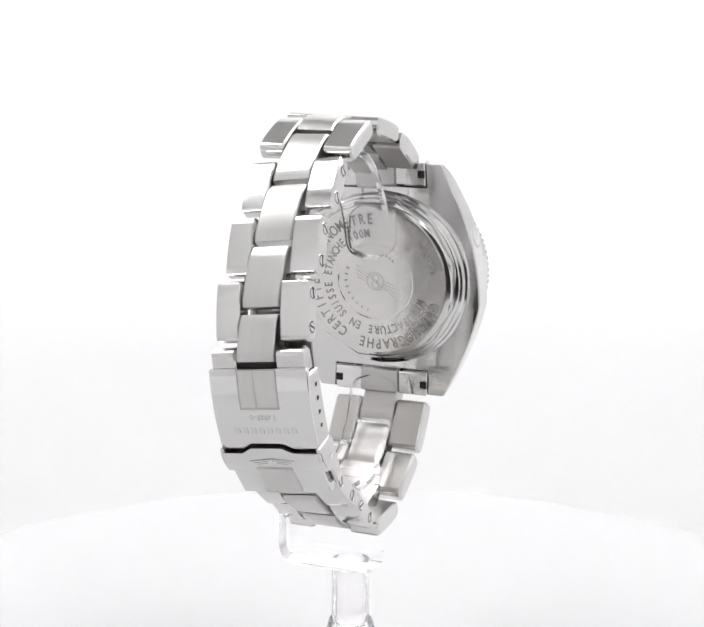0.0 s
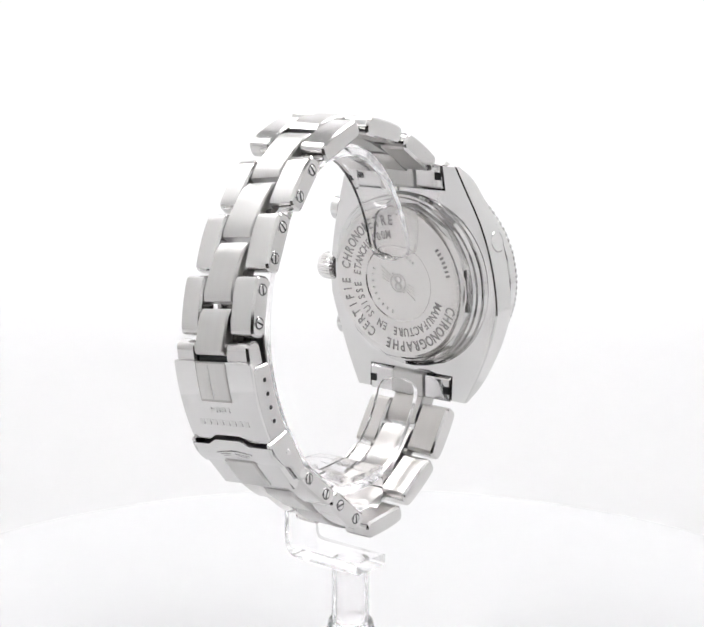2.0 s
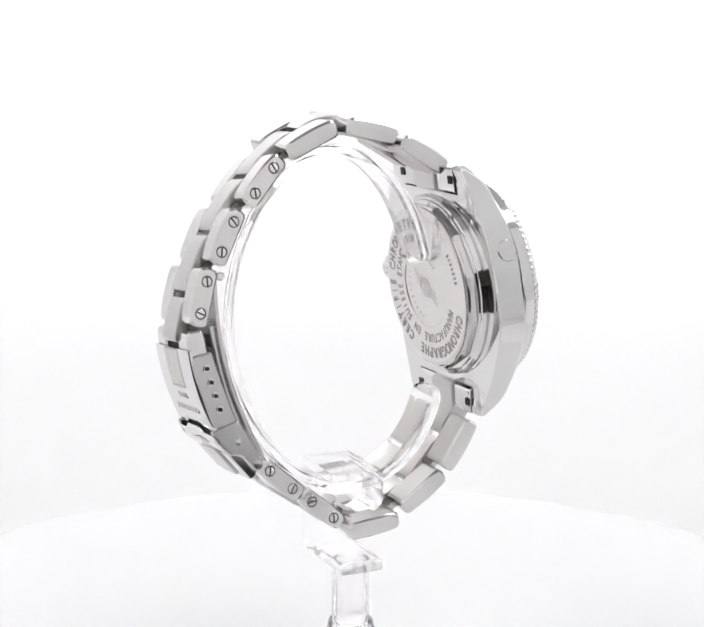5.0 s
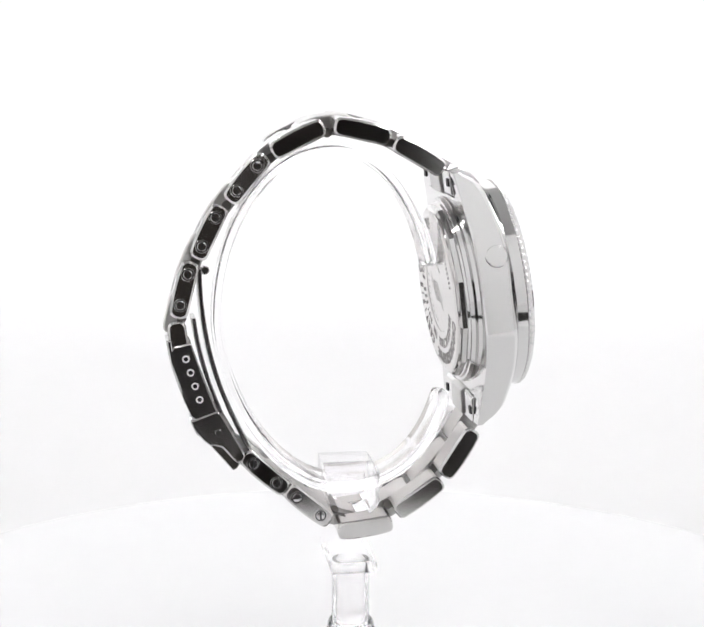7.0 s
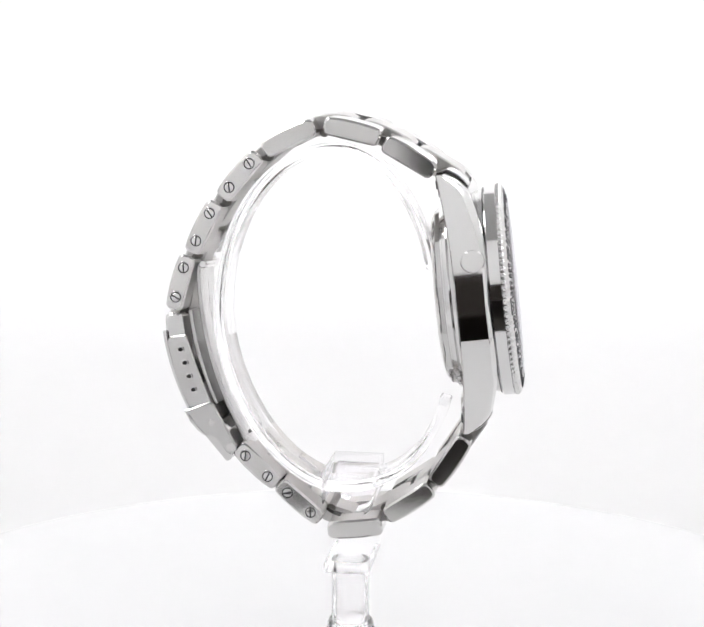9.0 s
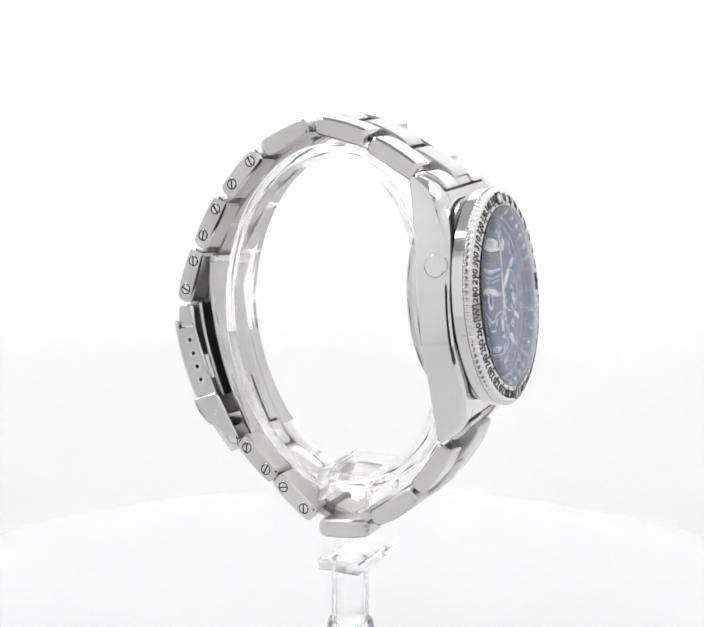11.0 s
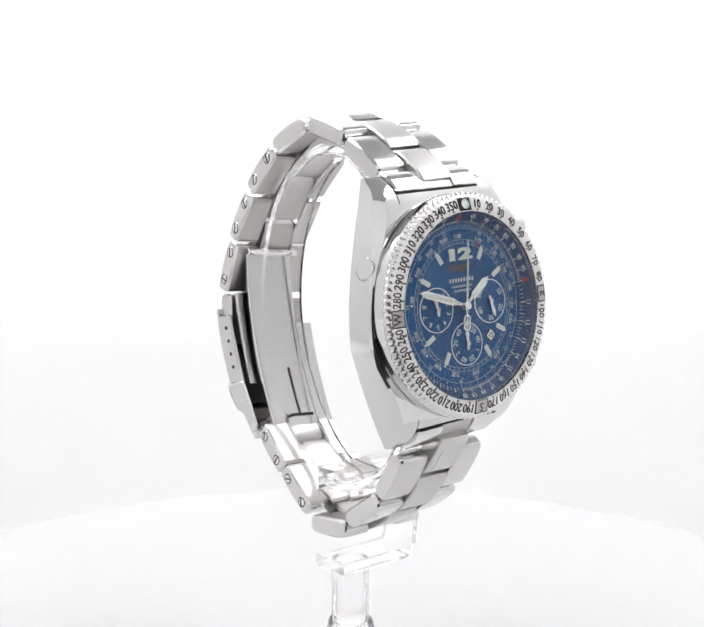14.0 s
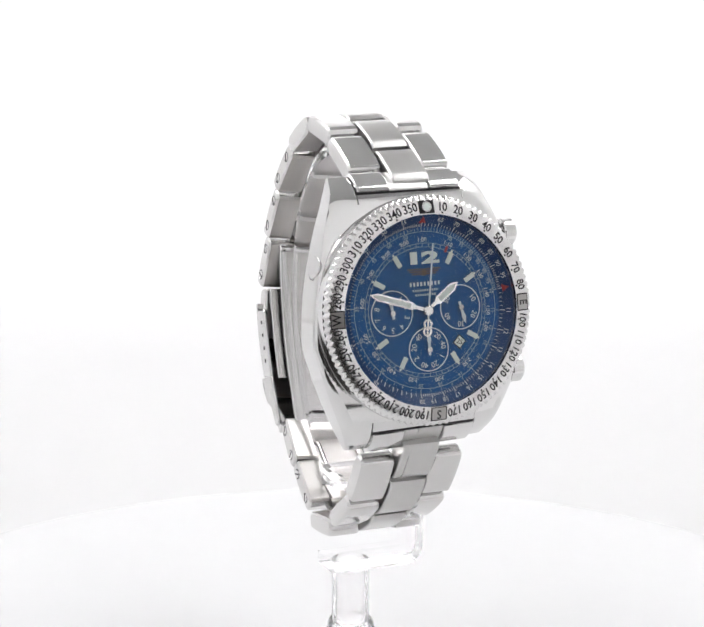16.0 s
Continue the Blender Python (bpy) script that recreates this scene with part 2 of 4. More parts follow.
def turntable():
    root = tagged(new("turntable"), "round white plastic turntable with a plain top", "turntable")
    part("platter", z_lathe([(-5, 0), (-5, 128.8), (-0.1, 128.8), (0, 128.7), (0, 0)], 160), turntable_white, root)
    part("rim", z_lathe([(-8, 119), (-8, 127.2), (-7.7, 127.5), (-5.02, 127.5), (-5.02, 119)], 160), turntable_white, root)
    return root


# ---- display stand ----
WY = 2.7                                     # the watch sits a little off the axis
RING_CX, RING_CZ = -3.5, 75.5


def ring_point(a):
    """The C-shaped holder's outer line; a in degrees, anticlockwise from the dial side."""
    c, s = math.cos(radians(a)), math.sin(radians(a))
    if s >= 0:
        ax, bz, n = (22.3 if c > 0 else 25.4), 35.9, 2.0
    else:
        ax, bz, n = (26.0 if c > 0 else 25.4), 37.0, (2.5 if c > 0 else 1.75)
    return (RING_CX + ax * math.copysign(abs(c) ** (2 / n), c), RING_CZ + bz * math.copysign(abs(s) ** (2 / n), s))


def display_stand():
    root = tagged(new("display_stand"), "clear acrylic C-shaped watch stand on a round post", "display stand")
    pts = [ring_point(a) for a in np.linspace(17, 338, 220)]
    part("ring", ribbon(pts, 2.3, WY - 5.2, WY + 5.2, inward=False, edge=0.5, rounded=3.4), acrylic, root)
    # foot block inside the ring, with ridges and a rounded underside
    arc = [(5.5 * math.cos(radians(a)), 37.2 + 3.6 * math.sin(radians(a))) for a in range(180, 361, 15)]
    side = [(5.5, 38.4), (5.2, 38.6), (5.5, 38.8), (5.5, 40.6), (5.2, 40.8), (5.5, 41.0), (5.5, 43.2)]
    prof = arc + side + [(-x, z) for x, z in reversed(side)]
    part("foot_block", prism(prof, -4.5, 13.1, 0.25), soft_acrylic, root)
    # bracket: down behind the bracelet, then forward over the post
    path = [(13.2, 37.7), (14.2, 37.4), (14.8, 36.4), (14.9, 35.0), (14.9, 26.5), (14.7, 24.6), (14.0, 23.0), (12.8, 22.1), (11.0, 21.8), (-5.6, 21.8)]
    bm = ribbon(path, [1.8, 1.8, 1.8, 1.8, 1.8, 2.0, 2.3, 2.5, 2.5, 2.5], -4.8, 4.8, inward=True, edge=0.35)
    bmesh.ops.transform(bm, matrix=Matrix(((0, 1, 0, 0), (1, 0, 0, 0), (0, 0, 1, 0), (0, 0, 0, 1))), verts=bm.verts)
    part("bracket", bm, acrylic, root)
    part("post", z_lathe([(9.0, 3.1), (9.0, 4.0), (21.7, 4.0), (21.7, 3.1), (9.0, 3.1)]), acrylic, root)
    part("core", z_lathe([(9.6, 0), (9.3, 2.2), (10.2, 3.0), (21.0, 3.0), (21.4, 2.6), (21.4, 0)]), hazy_acrylic, root, "hazy clear core of the post")
    part("collar", z_lathe([(0, 0), (0, 6.4), (0.8, 6.6), (1.6, 6.2), (7.5, 5.2), (9.2, 4.9), (9.9, 4.4), (9.9, 4.05), (2, 4.05), (2, 0)]), acrylic, root)
    return root


# ---- watch ----
BASE = 30.0                                   # height of the watch's lowest link
HEAD = pose(33.28, 2.6, 82.07, 1.18, -6.83, 1.75)      # case axes: x out of the dial, y to 3 o'clock, z to 12
Y0, Y1 = -7.2, 13.0                           # edges of the bracelet
C0, C1 = -0.95, 6.75                          # edges of its centre links
DOWN = Matrix.Translation((0, 0, -BASE))
HEADM = DOWN @ HEAD
BACKM = HEADM @ Matrix.Translation((0.55, 0, 0))



def twist(v):
    """The clasp side of the bracelet hangs a little lower on the crown's side, the upper lugs' side a little higher."""
    k = min(1.0, max(0.0, (-8.0 - v.x) / 14.0))
    low = 0.10 * k * k * (3 - 2 * k)
    return low - 0.032 * (1 - k) if v.z > 75.0 else low


def twisted(bm):
    for v in bm.verts:
        v.co.z -= twist(v.co) * (v.co.y + 7.2)
    return bm


def edges_at(x):
    """The bracelet's two edges, wider towards the lugs."""
    k = min(1.0, max(0.0, (x + 22.0) / 42.0))
    return -7.1 - 1.3 * k, 12.1 + 1.2 * k


LINKS = (  # ends of the outer links in side view, from the upper lug round to the lower lug; True: pin screws
    ((17.2, 106.7), (8.2, 111.9), False), ((6.9, 113.0), (-4.4, 115.5), False), (((-6.1), 115.5), (-17.2, 110.0), False),
    ((-17.6, 110.0), (-25.9, 100.2), True), ((-26.8, 99.9), (-32.1, 89.1), True), ((-33.0, 88.7), (-36.0, 77.3), True),
    ((-36.3, 76.4), (-34.6, 65.2), False),
    ((-22.5, 48.1), (-14.9, 41.4), True), ((-14.4, 41.3), (-5.0, 33.5), True), ((-3.6, 31.6), (7.7, 33.0), False),
    ((8.6, 35.2), (18.0, 41.7), False), ((18.6, 42.9), (24.7, 52.4), False))


def link_profile(length, t=3.8):
    """Side outline of a link: domed outside (+z), flat inside, rounded ends."""
    h = length / 2
    top = [(h - 0.8 - (length - 1.6) * k / 14, t / 2 + 0.15 - 0.34 * abs(2 * k / 14 - 1) ** 2.4) for k in range(15)]
    right = [(h - 0.35, -t / 2 + 0.35), (h, -0.7), (h, 0.6), (h - 0.12, 1.12), (h - 0.4, 1.5)]
    left = [(-x, z) for x, z in reversed(right)]
    return [(h - 1.0, -t / 2)] + right + top + left + [(-h + 1.0, -t / 2)]


def chamfered_link(length, half, rim=0.42):
    """A link drawn out along y whose two flanks end in a polished chamfer all round."""
    prof = link_profile(length)
    hx, hz = length / 2, 1.95

    def ring(y, d):
        return [Vector((x * (hx - d) / hx, y, z * (hz - d) / hz)) for x, z in prof]
    return sweep(None, [ring(-half, rim), ring(-half + 0.1, rim * 0.7), ring(-half + rim, 0.0), ring(half - rim, 0.0), ring(half - 0.1, rim * 0.7), ring(half, rim)])


def bracelet(root):
    outer = finish(chamfered_link(11.6, 3.02), "outer_link", link_steel, angle=24)
    outer.materials.append(inner_link)            # brushed on the wrist side
    for f in outer.polygons:
        if f.normal.z < -0.8:
            f.material_index = 1
    # a pin screw: sunk rim, domed head, slot; slot and groove shade are dark pieces
    rim = finish(bmesh_turn(lathe([(0.0, 1.1), (0.06, 1.14), (0.06, 1.26), (0.0, 1.32), (-0.3, 1.32), (-0.3, 1.1)], 28, True)), "screw_rim", polished)
    headm = finish(bmesh_turn(lathe([(-0.3, 0), (-0.3, 0.92), (0.08, 0.92), (0.17, 0.82), (0.2, 0)], 28)), "screw_head", polished)
    slot = finish(join(box(-0.14, 0.14, -0.23, -0.1, -0.88, 0.88), bmesh_turn(lathe([(-0.3, 0), (-0.3, 1.12), (0.03, 1.12), (0.03, 0)], 28))), "screw_slot", recess_shade)
    random.seed(4)
    frames = []
    for (a, b, screws) in LINKS:
        pa, pb = Vector((a[0], 0, a[1])), Vector((b[0], 0, b[1]))
        mid, d = (pa + pb) / 2, (pb - pa).normalized()
        # local x runs along the chain, local z outward
        z = Vector((d.z, 0, -d.x))
        z = z if z.dot(mid - Vector((-3, 0, 75))) > 0 else -z
        x = z.cross(Vector((0, 1, 0))) * -1
        frames.append((mid, x, z, d, (pb - pa).length))
        e0, e1 = edges_at(mid.x)
        for k, (ya, yb) in enumerate(((e0, C0 - 0.22), (C1 + 0.22, e1))):
            yc = (ya + yb) / 2
            m = Matrix(((x.x, 0, z.x, mid.x), (0, 1, 0, yc), (x.z, 0, z.z, mid.z - BASE), (0, 0, 0, 1)))
            if m.to_3x3().determinant() < 0:
                m = Matrix(((-x.x, 0, z.x, mid.x), (0, 1, 0, yc), (-x.z, 0, z.z, mid.z - BASE), (0, 0, 0, 1)))
            drop = twist(mid)
            m = Matrix.Translation((0, 0, -drop * (yc + 7.2))) @ Matrix.Translation(m.translation) @ Matrix.Rotation(-math.atan(drop), 4, "X") @ m.to_3x3().to_4x4()
            m = m @ Matrix.Diagonal((1, (yb - ya) / 6.04, 1, 1))
            ob = place("outer_link", outer, root, m, "polished steel outer link with pin screws" if screws and k == 0 else "polished steel outer link")
            if screws and k == 0:
                for px in (-3.15, 3.15):
                    turned = random.uniform(0, 180)
                    sm = pose(px, -3.02, 0.05, 0, turned, 0)
                    place("screw_rim", rim, ob, sm)
                    place("screw_head", headm, ob, sm, "slotted steel screw head")
                    place("screw_slot", slot, ob, sm)

    def centre(i, j, first=None, last=None):
        """A centre link from the middle of one pair to the middle of the next."""
        p = first if first else frames[i][0] 
        q = last if last else frames[j][0]
        if first:
            p, q = Vector(first), frames[j][0]
            jt = frames[j][0] - frames[j][3] * frames[j][4] * 0.55
        elif last and j is not None:
            p, q = frames[i][0], Vector(last)
            jt = (frames[i][0] + frames[i][3] * frames[i][4] / 2 + q) / 2
        elif last:
            p, q = frames[i][0], Vector(last)
            jt = frames[i][0] + frames[i][3] * frames[i][4] * 0.55
        else:
            jt = (frames[i][0] + frames[i][3] * frames[i][4] / 2 + frames[j][0] - frames[j][3] * frames[j][4] / 2) / 2
        pts = []
        for k in range(11):
            t = 0.045 + 0.91 * k / 10
            v = p * (1 - t) ** 2 + jt * 2 * t * (1 - t) + q * t * t
            pts.append(v)
        sec = []
        for k, v in enumerate(pts):
            d = (pts[min(10, k + 1)] - pts[max(0, k - 1)]).normalized()
            nz = Vector((d.z, 0, -d.x))
            nz = nz if nz.dot(v - Vector((-3, 0, 75))) > 0 else -nz
            e = min(k, 10 - k)
            to = 2.4 - (0.7, 0.18, 0.04, 0, 0, 0)[e]
            ti = -1.7 + (0.7, 0.2, 0, 0, 0, 0)[e]
            o, n_ = v + nz * to, v + nz * ti
            sec.append([Vector((n_.x, C0 + 0.2, n_.z)), Vector((n_.x, C1 - 0.2, n_.z)), Vector((v.x, C1, v.z)), Vector(((v + nz * (to - 0.3)).x, C1, (v + nz * (to - 0.3)).z)),
                        Vector((o.x, C1 - 0.3, o.z)), Vector((o.x, C0 + 0.3, o.z)), Vector(((v + nz * (to - 0.3)).x, C0, (v + nz * (to - 0.3)).z)), Vector((v.x, C0, v.z))])
        link = part("center_link", twisted(sweep(None, sec)), brushed, root, "brushed steel centre link", DOWN, angle=40)
        link.data.materials.append(inner_link)
        for f in link.data.polygons:
            if f.normal.dot(Vector((-0.003, f.center.y, 0.045)) - f.center) > 0.02:
                f.material_index = 1

    centre(None, 0, first=(22.6, 0, 103.6))
    for i in range(5):
        centre(i, i + 1)
    centre(5, 6, last=(-36.55, 0, 73.6))
    # near-black bar put in for the shadow under the centre link's end
    part("hinge_gap_shade", twisted(prism([(-37.0, 73.6), (-37.2, 72.2), (-34.0, 71.6), (-34.0, 74.0)], C0 - 0.2, C1 + 0.2)), recess_shade, root, "dark bar standing in for the shade in the hinge gap over the clasp", DOWN)
    centre(None, 7, first=(-26.4, 0, 51.2))
    for i in range(7, 11):
        centre(i, i + 1)
    centre(11, None, last=(27.6, 0, 56.6))
    # hinge pins between the links, coloured dark for the shade in the gaps
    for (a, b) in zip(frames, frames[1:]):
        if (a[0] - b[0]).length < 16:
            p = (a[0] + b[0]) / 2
            part("hinge_pin", twisted(prism([(p.x + 1.0 * math.cos(k * math.pi / 5), p.z + 1.0 * math.sin(k * math.pi / 5)) for k in range(10)], C0 - 1.0, C1 + 1.0)), shade_steel, root, m=DOWN)


def bmesh_turn(bm):
    """Turns a lathe about x so that its +x end looks along -y."""
    bmesh.ops.transform(bm, matrix=Matrix.Rotation(-math.pi / 2, 4, "Z"), verts=bm.verts)
    return bm


def clasp(root):
    K0, K1 = -7.7, 12.8
    # cover: a bowed plate with folded side walls
    def outer(t):
        return (-38.2 + 2.0 * t + 3.0 * t * t, 72.7 - 16.2 * t)
    def plate(ys, curve, top, end, thick):
        """A bowed plate whose lower edge follows end(y) and upper edge top(y)."""
        secs = []
        for y in ys:
            ts = [top(y) + (end(y) - top(y)) * k / 12 for k in range(13)]
            out = [curve(t) for t in ts]
            secs.append([Vector((x, y, z)) for x, z in out] + [Vector((x + thick, y, z + 0.15)) for x, z in reversed(out)])
        return sweep(None, secs)

    def tab(y):
        """1 along the raised tab in the middle of the lower edge, 0 beside it."""
        return min(1.0, max(0.0, (y + 2.4) / 2.2)) * min(1.0, max(0.0, (8.3 - y) / 2.0))
    rows = [K0, K0 + 0.25, K0 + 2, -2.4, -1.3, -0.2, 1.5, 4.5, 6.3, 7.3, 8.3, K1 - 2, K1 - 0.25, K1]
    cover = part("clasp_cover", bevel(plate(rows, outer, lambda y: 0.0, lambda y: 1.02 - 0.07 * tab(y), 0.9), 0.18, 2, 50), polished, root, "polished steel folding clasp cover with a notched edge", DOWN, bend=True)
    part("cover_rim", ribbon([(x - 0.1, z) for x, z in (outer(-0.005), outer(0.02))], 0.5, K0 + 0.3, C0 - 0.15, inward=False, edge=0.12), polished, cover, m=DOWN, bend=True)
    part("cover_rim", ribbon([(x - 0.1, z) for x, z in (outer(-0.005), outer(0.02))], 0.5, C1 + 0.15, K1 - 0.3, inward=False, edge=0.12), polished, cover, m=DOWN, bend=True)
    for y0, y1 in ((K0, K0 + 0.8), (K1 - 0.8, K1)):
        side = [outer(k / 8) for k in range(9)]
        side = [(x + 0.35, z) for x, z in side] + [(-28.1, 57.7), (-29.6, 61.5), (-31.3, 66.2), (-33.3, 72.3)]
        side[0] = (side[0][0] + 1.0, 71.6)
        part("side_wall", prism(side, y0, y1, 0.32, 1), satin, cover, m=DOWN, bend=True)
    for k in range(4):
        t = k / 3
        m = pose(-34.4 + 2.6 * t, K0 - 0.02, 69.1 - 8.4 * t - BASE)
        ringm = GLYPHS.setdefault("hole_rim", finish(bmesh_turn(lathe([(0, 0.42), (0.06, 0.6), (0, 0.78), (-0.3, 0.78), (-0.3, 0.42)], 24, True)), "hole_rim", polished))
        holem = GLYPHS.setdefault("hole", finish(bmesh_turn(lathe([(0.02, 0), (0.02, 0.45), (-0.3, 0.45), (-0.3, 0)], 20)), "spring_bar_hole", recess_shade))
        place("hole_rim", ringm, cover, m)
        place("spring_bar_hole", holem, cover, m)
    # raised brushed panel in line with the centre links
    part("panel_step", ribbon([(x - 0.06, z) for x, z in [outer(0.0 + 0.5 * k / 6) for k in range(7)]], 0.4, C0 - 0.35, C1 + 0.35, inward=False, edge=0.1), shadow_steel, cover, m=DOWN, bend=True)
    part("center_panel", ribbon([(x - 0.12, z) for x, z in [outer(0.02 + 0.45 * k / 6) for k in range(7)]], 0.4, C0, C1, inward=False, edge=0.1), brushed, cover, "brushed centre panel", DOWN, bend=True)
    # stamped year and a plain bar where the maker's name is
    zdir = Vector((-0.965, 0, -0.262)).normalized()
    xdir = Vector((0, -1, 0))
    ydir = zdir.cross(xdir)
    def stamp(t, lift=0.0):
        x, z = outer(t)
        o = Vector((x, WY - 0.2, z)) + zdir * lift
        return Matrix(((xdir.x, ydir.x, zdir.x, o.x), (xdir.y, ydir.y, zdir.y, o.y), (xdir.z, ydir.z, zdir.z, o.z), (0, 0, 0, 1)))
    part("year_stamp", letters([("1884", 1.7, 0.12, stamp(0.60, 0.04) @ pose(0, 0, 0, 0, 0, 180) @ Matrix.Diagonal((1.75, 1, 1, 1)))], 0.02), satin, cover, m=DOWN, bend=True)
    for dy in (-6.0, -4.3, -2.6, -0.9, 0.8, 2.5, 4.2, 5.9):
        part("stamp_bar", flat_box(stamp(0.77, -0.03) @ Matrix.Translation((dy, 0, 0)), 1.15, 1.25, 0.25), satin, cover, m=DOWN, bend=True)
    # flip lock over the lower end
    lock_pts = [(-32.2, 53.3), (-31.1, 52.1), (-29.8, 51.0)]

    def lock_curve(t):
        x0, z0 = -33.45, 55.35
        if t < 0:
            return (x0 + t * 0.4, z0 - t * 1.2)
        a = t * 3
        pts = [(x0, z0)] + lock_pts
        k = min(2, int(a))
        f = a - k
        return (pts[k][0] * (1 - f) + pts[k + 1][0] * f, pts[k][1] * (1 - f) + pts[k + 1][1] * f)
    wide = [K0 - 0.3, K0] + rows[2:-2] + [K1, K1 + 0.3]
    lock = part("clasp_lock", bevel(plate(wide, lock_curve, lambda y: -0.9 * tab(y), lambda y: 1.0, 0.9), 0.18, 2, 50), polished, root, "polished steel flip lock of the clasp", DOWN, bend=True)
    for y0, y1 in ((K0 - 0.3, K0 + 0.5), (K1 - 0.5, K1 + 0.3)):
        part("side_wall", prism([(-33.9, 56.3), (-33.0, 56.5), (-28.4, 58.2), (-27.6, 57.8), (-23.0, 49.4), (-22.8, 48.3), (-23.4, 47.4), (-24.6, 47.2), (-27.4, 50.6), (-29.9, 51.2), (-32.6, 53.6)], y0, y1, 0.32, 1), satin, lock, m=DOWN, bend=True)
    part("lug_pin", GLYPHS_turned(0.75, 0.5, -28.1, K0 - 0.45, 53.7), polished, lock, m=DOWN, bend=True)
    part("hinge_rivet", GLYPHS_turned(1.05, 0.5, -24.0, K0 - 0.4, 48.7), polished, lock, m=DOWN, bend=True)
    # raised emblem as a plain low oval with wings
    nz = Vector((-0.78, 0, -0.62)).normalized()
    yd = nz.cross(xdir)
    o = Vector((-32.3, WY - 0.2, 53.2)) - nz * 0.06
    em = Matrix(((xdir.x, yd.x, nz.x, o.x), (xdir.y, yd.y, nz.y, o.y), (xdir.z, yd.z, nz.z, o.z), (0, 0, 0, 1)))
    disc = lathe([(-0.1, 0), (-0.1, 1.0), (0.15, 0.85), (0.2, 0)], 24)
    bmesh.ops.transform(disc, matrix=em @ Matrix.Rotation(-math.pi / 2, 4, "Y"), verts=disc.verts)
    wings = [flat_box(em @ pose(s * (2.5 - 0.35 * k), -0.45 * k + 0.5, -0.05, 0, 0, -s * 9), 4.4 - 0.9 * k, 0.32, 0.2) for s in (-1, 1) for k in range(3)]
    part("emblem", disc, polished, lock, m=DOWN, bend=True)
    for w in wings:
        part("emblem_wing", w, polished, lock, m=DOWN, bend=True)
    # added dark plate: the shade seen through the gap between cover and lock
    part("clasp_shade_plate", ribbon([(-33.6, 60.0), (-31.8, 56.0), (-29.6, 52.6)], 0.8, K0 + 0.9, K1 - 0.9, inward=False, edge=0.1), shade_steel, lock, "added dark plate standing in for the shade inside the clasp", DOWN, bend=True)
    # tail plate below the lock, stepped like the links
    tail = part("tail_plate", prism([(-30.6, 51.8), (-25.2, 45.4), (-24.2, 46.0), (-23.6, 47.8), (-28.6, 53.0)], Y0 + 0.3, Y1 - 0.9, 0.25, 1), polished, root, "polished steel tail of the clasp", DOWN, bend=True)
    part("tail_panel", prism([(-30.95, 51.6), (-25.9, 45.6), (-24.8, 46.6), (-29.6, 52.4)], C0, C1, 0.15, 1), brushed, tail, m=DOWN, bend=True)
    # folding blades inside
    blade = [(-30.9 + 0.2 * k + 8.2 * (k / 12) ** 2.1 - 1.6 * math.sin(k / 12 * math.pi) * 0.4, 87.0 - 39.0 * k / 12) for k in range(13)]
    b1 = part("folding_blade", ribbon(blade, 0.9, Y0 + 2.8, Y1 - 5.6, inward=True, edge=0.2), satin, root, "brushed steel folding blade inside the clasp", DOWN, bend=True)
    part("blade_wing", ribbon(blade[5:], 0.9, Y1 - 5.5, 12.2, inward=True, edge=0.2), satin, b1, m=DOWN, bend=True)
    blade2 = [(x - 2.0, z) for x, z in blade[3:10]]
    part("folding_blade", ribbon(blade2, 0.8, Y0 + 0.9, Y1 - 5.0, inward=True, edge=0.2), satin, root, "brushed steel folding blade inside the clasp", DOWN, bend=True)
    part("blade_slot", ribbon([(x + 0.06, z) for x, z in blade[8:12]], 0.25, WY + 0.0, WY + 0.7, inward=True, edge=0.05), recess_shade, b1, m=DOWN, bend=True)
    part("blade_slot", ribbon([(x + 0.06, z) for x, z in (blade[11], ((blade[11][0] * 4 + blade[12][0]) / 5, (blade[11][1] * 4 + blade[12][1]) / 5))], 0.25, WY - 3.2, WY + 4, inward=True, edge=0.05), recess_shade, b1, m=DOWN, bend=True)
    part("name_bars", join(*[ribbon([(blade[k][0] + 0.05 + (blade[k + 1][0] - blade[k][0]) * a, blade[k][1] + (blade[k + 1][1] - blade[k][1]) * a) for a in (0.25, 0.7)], 0.09, WY - 0.9, WY + 1.3, inward=True, edge=0.03) for k in range(1, 8)]), satin, b1, m=DOWN, bend=True)
    part("blade_pin", prism([(-30.2 + 0.9 * math.cos(k * math.pi / 6), 86.8 + 0.9 * math.sin(k * math.pi / 6)) for k in range(12)], Y0 + 2.4, Y1 - 5.0, 0.35, 1), polished, b1, m=DOWN, bend=True)


def GLYPHS_turned(r, depth, x, y, z):
    bm = bmesh_turn(lathe([(-depth, 0), (-depth, r), (0.0, r), (0.12, r * 0.85), (0.14, 0)], 24))
    bmesh.ops.translate(bm, vec=(x, y + 0.2, z), verts=bm.verts)
    return bm


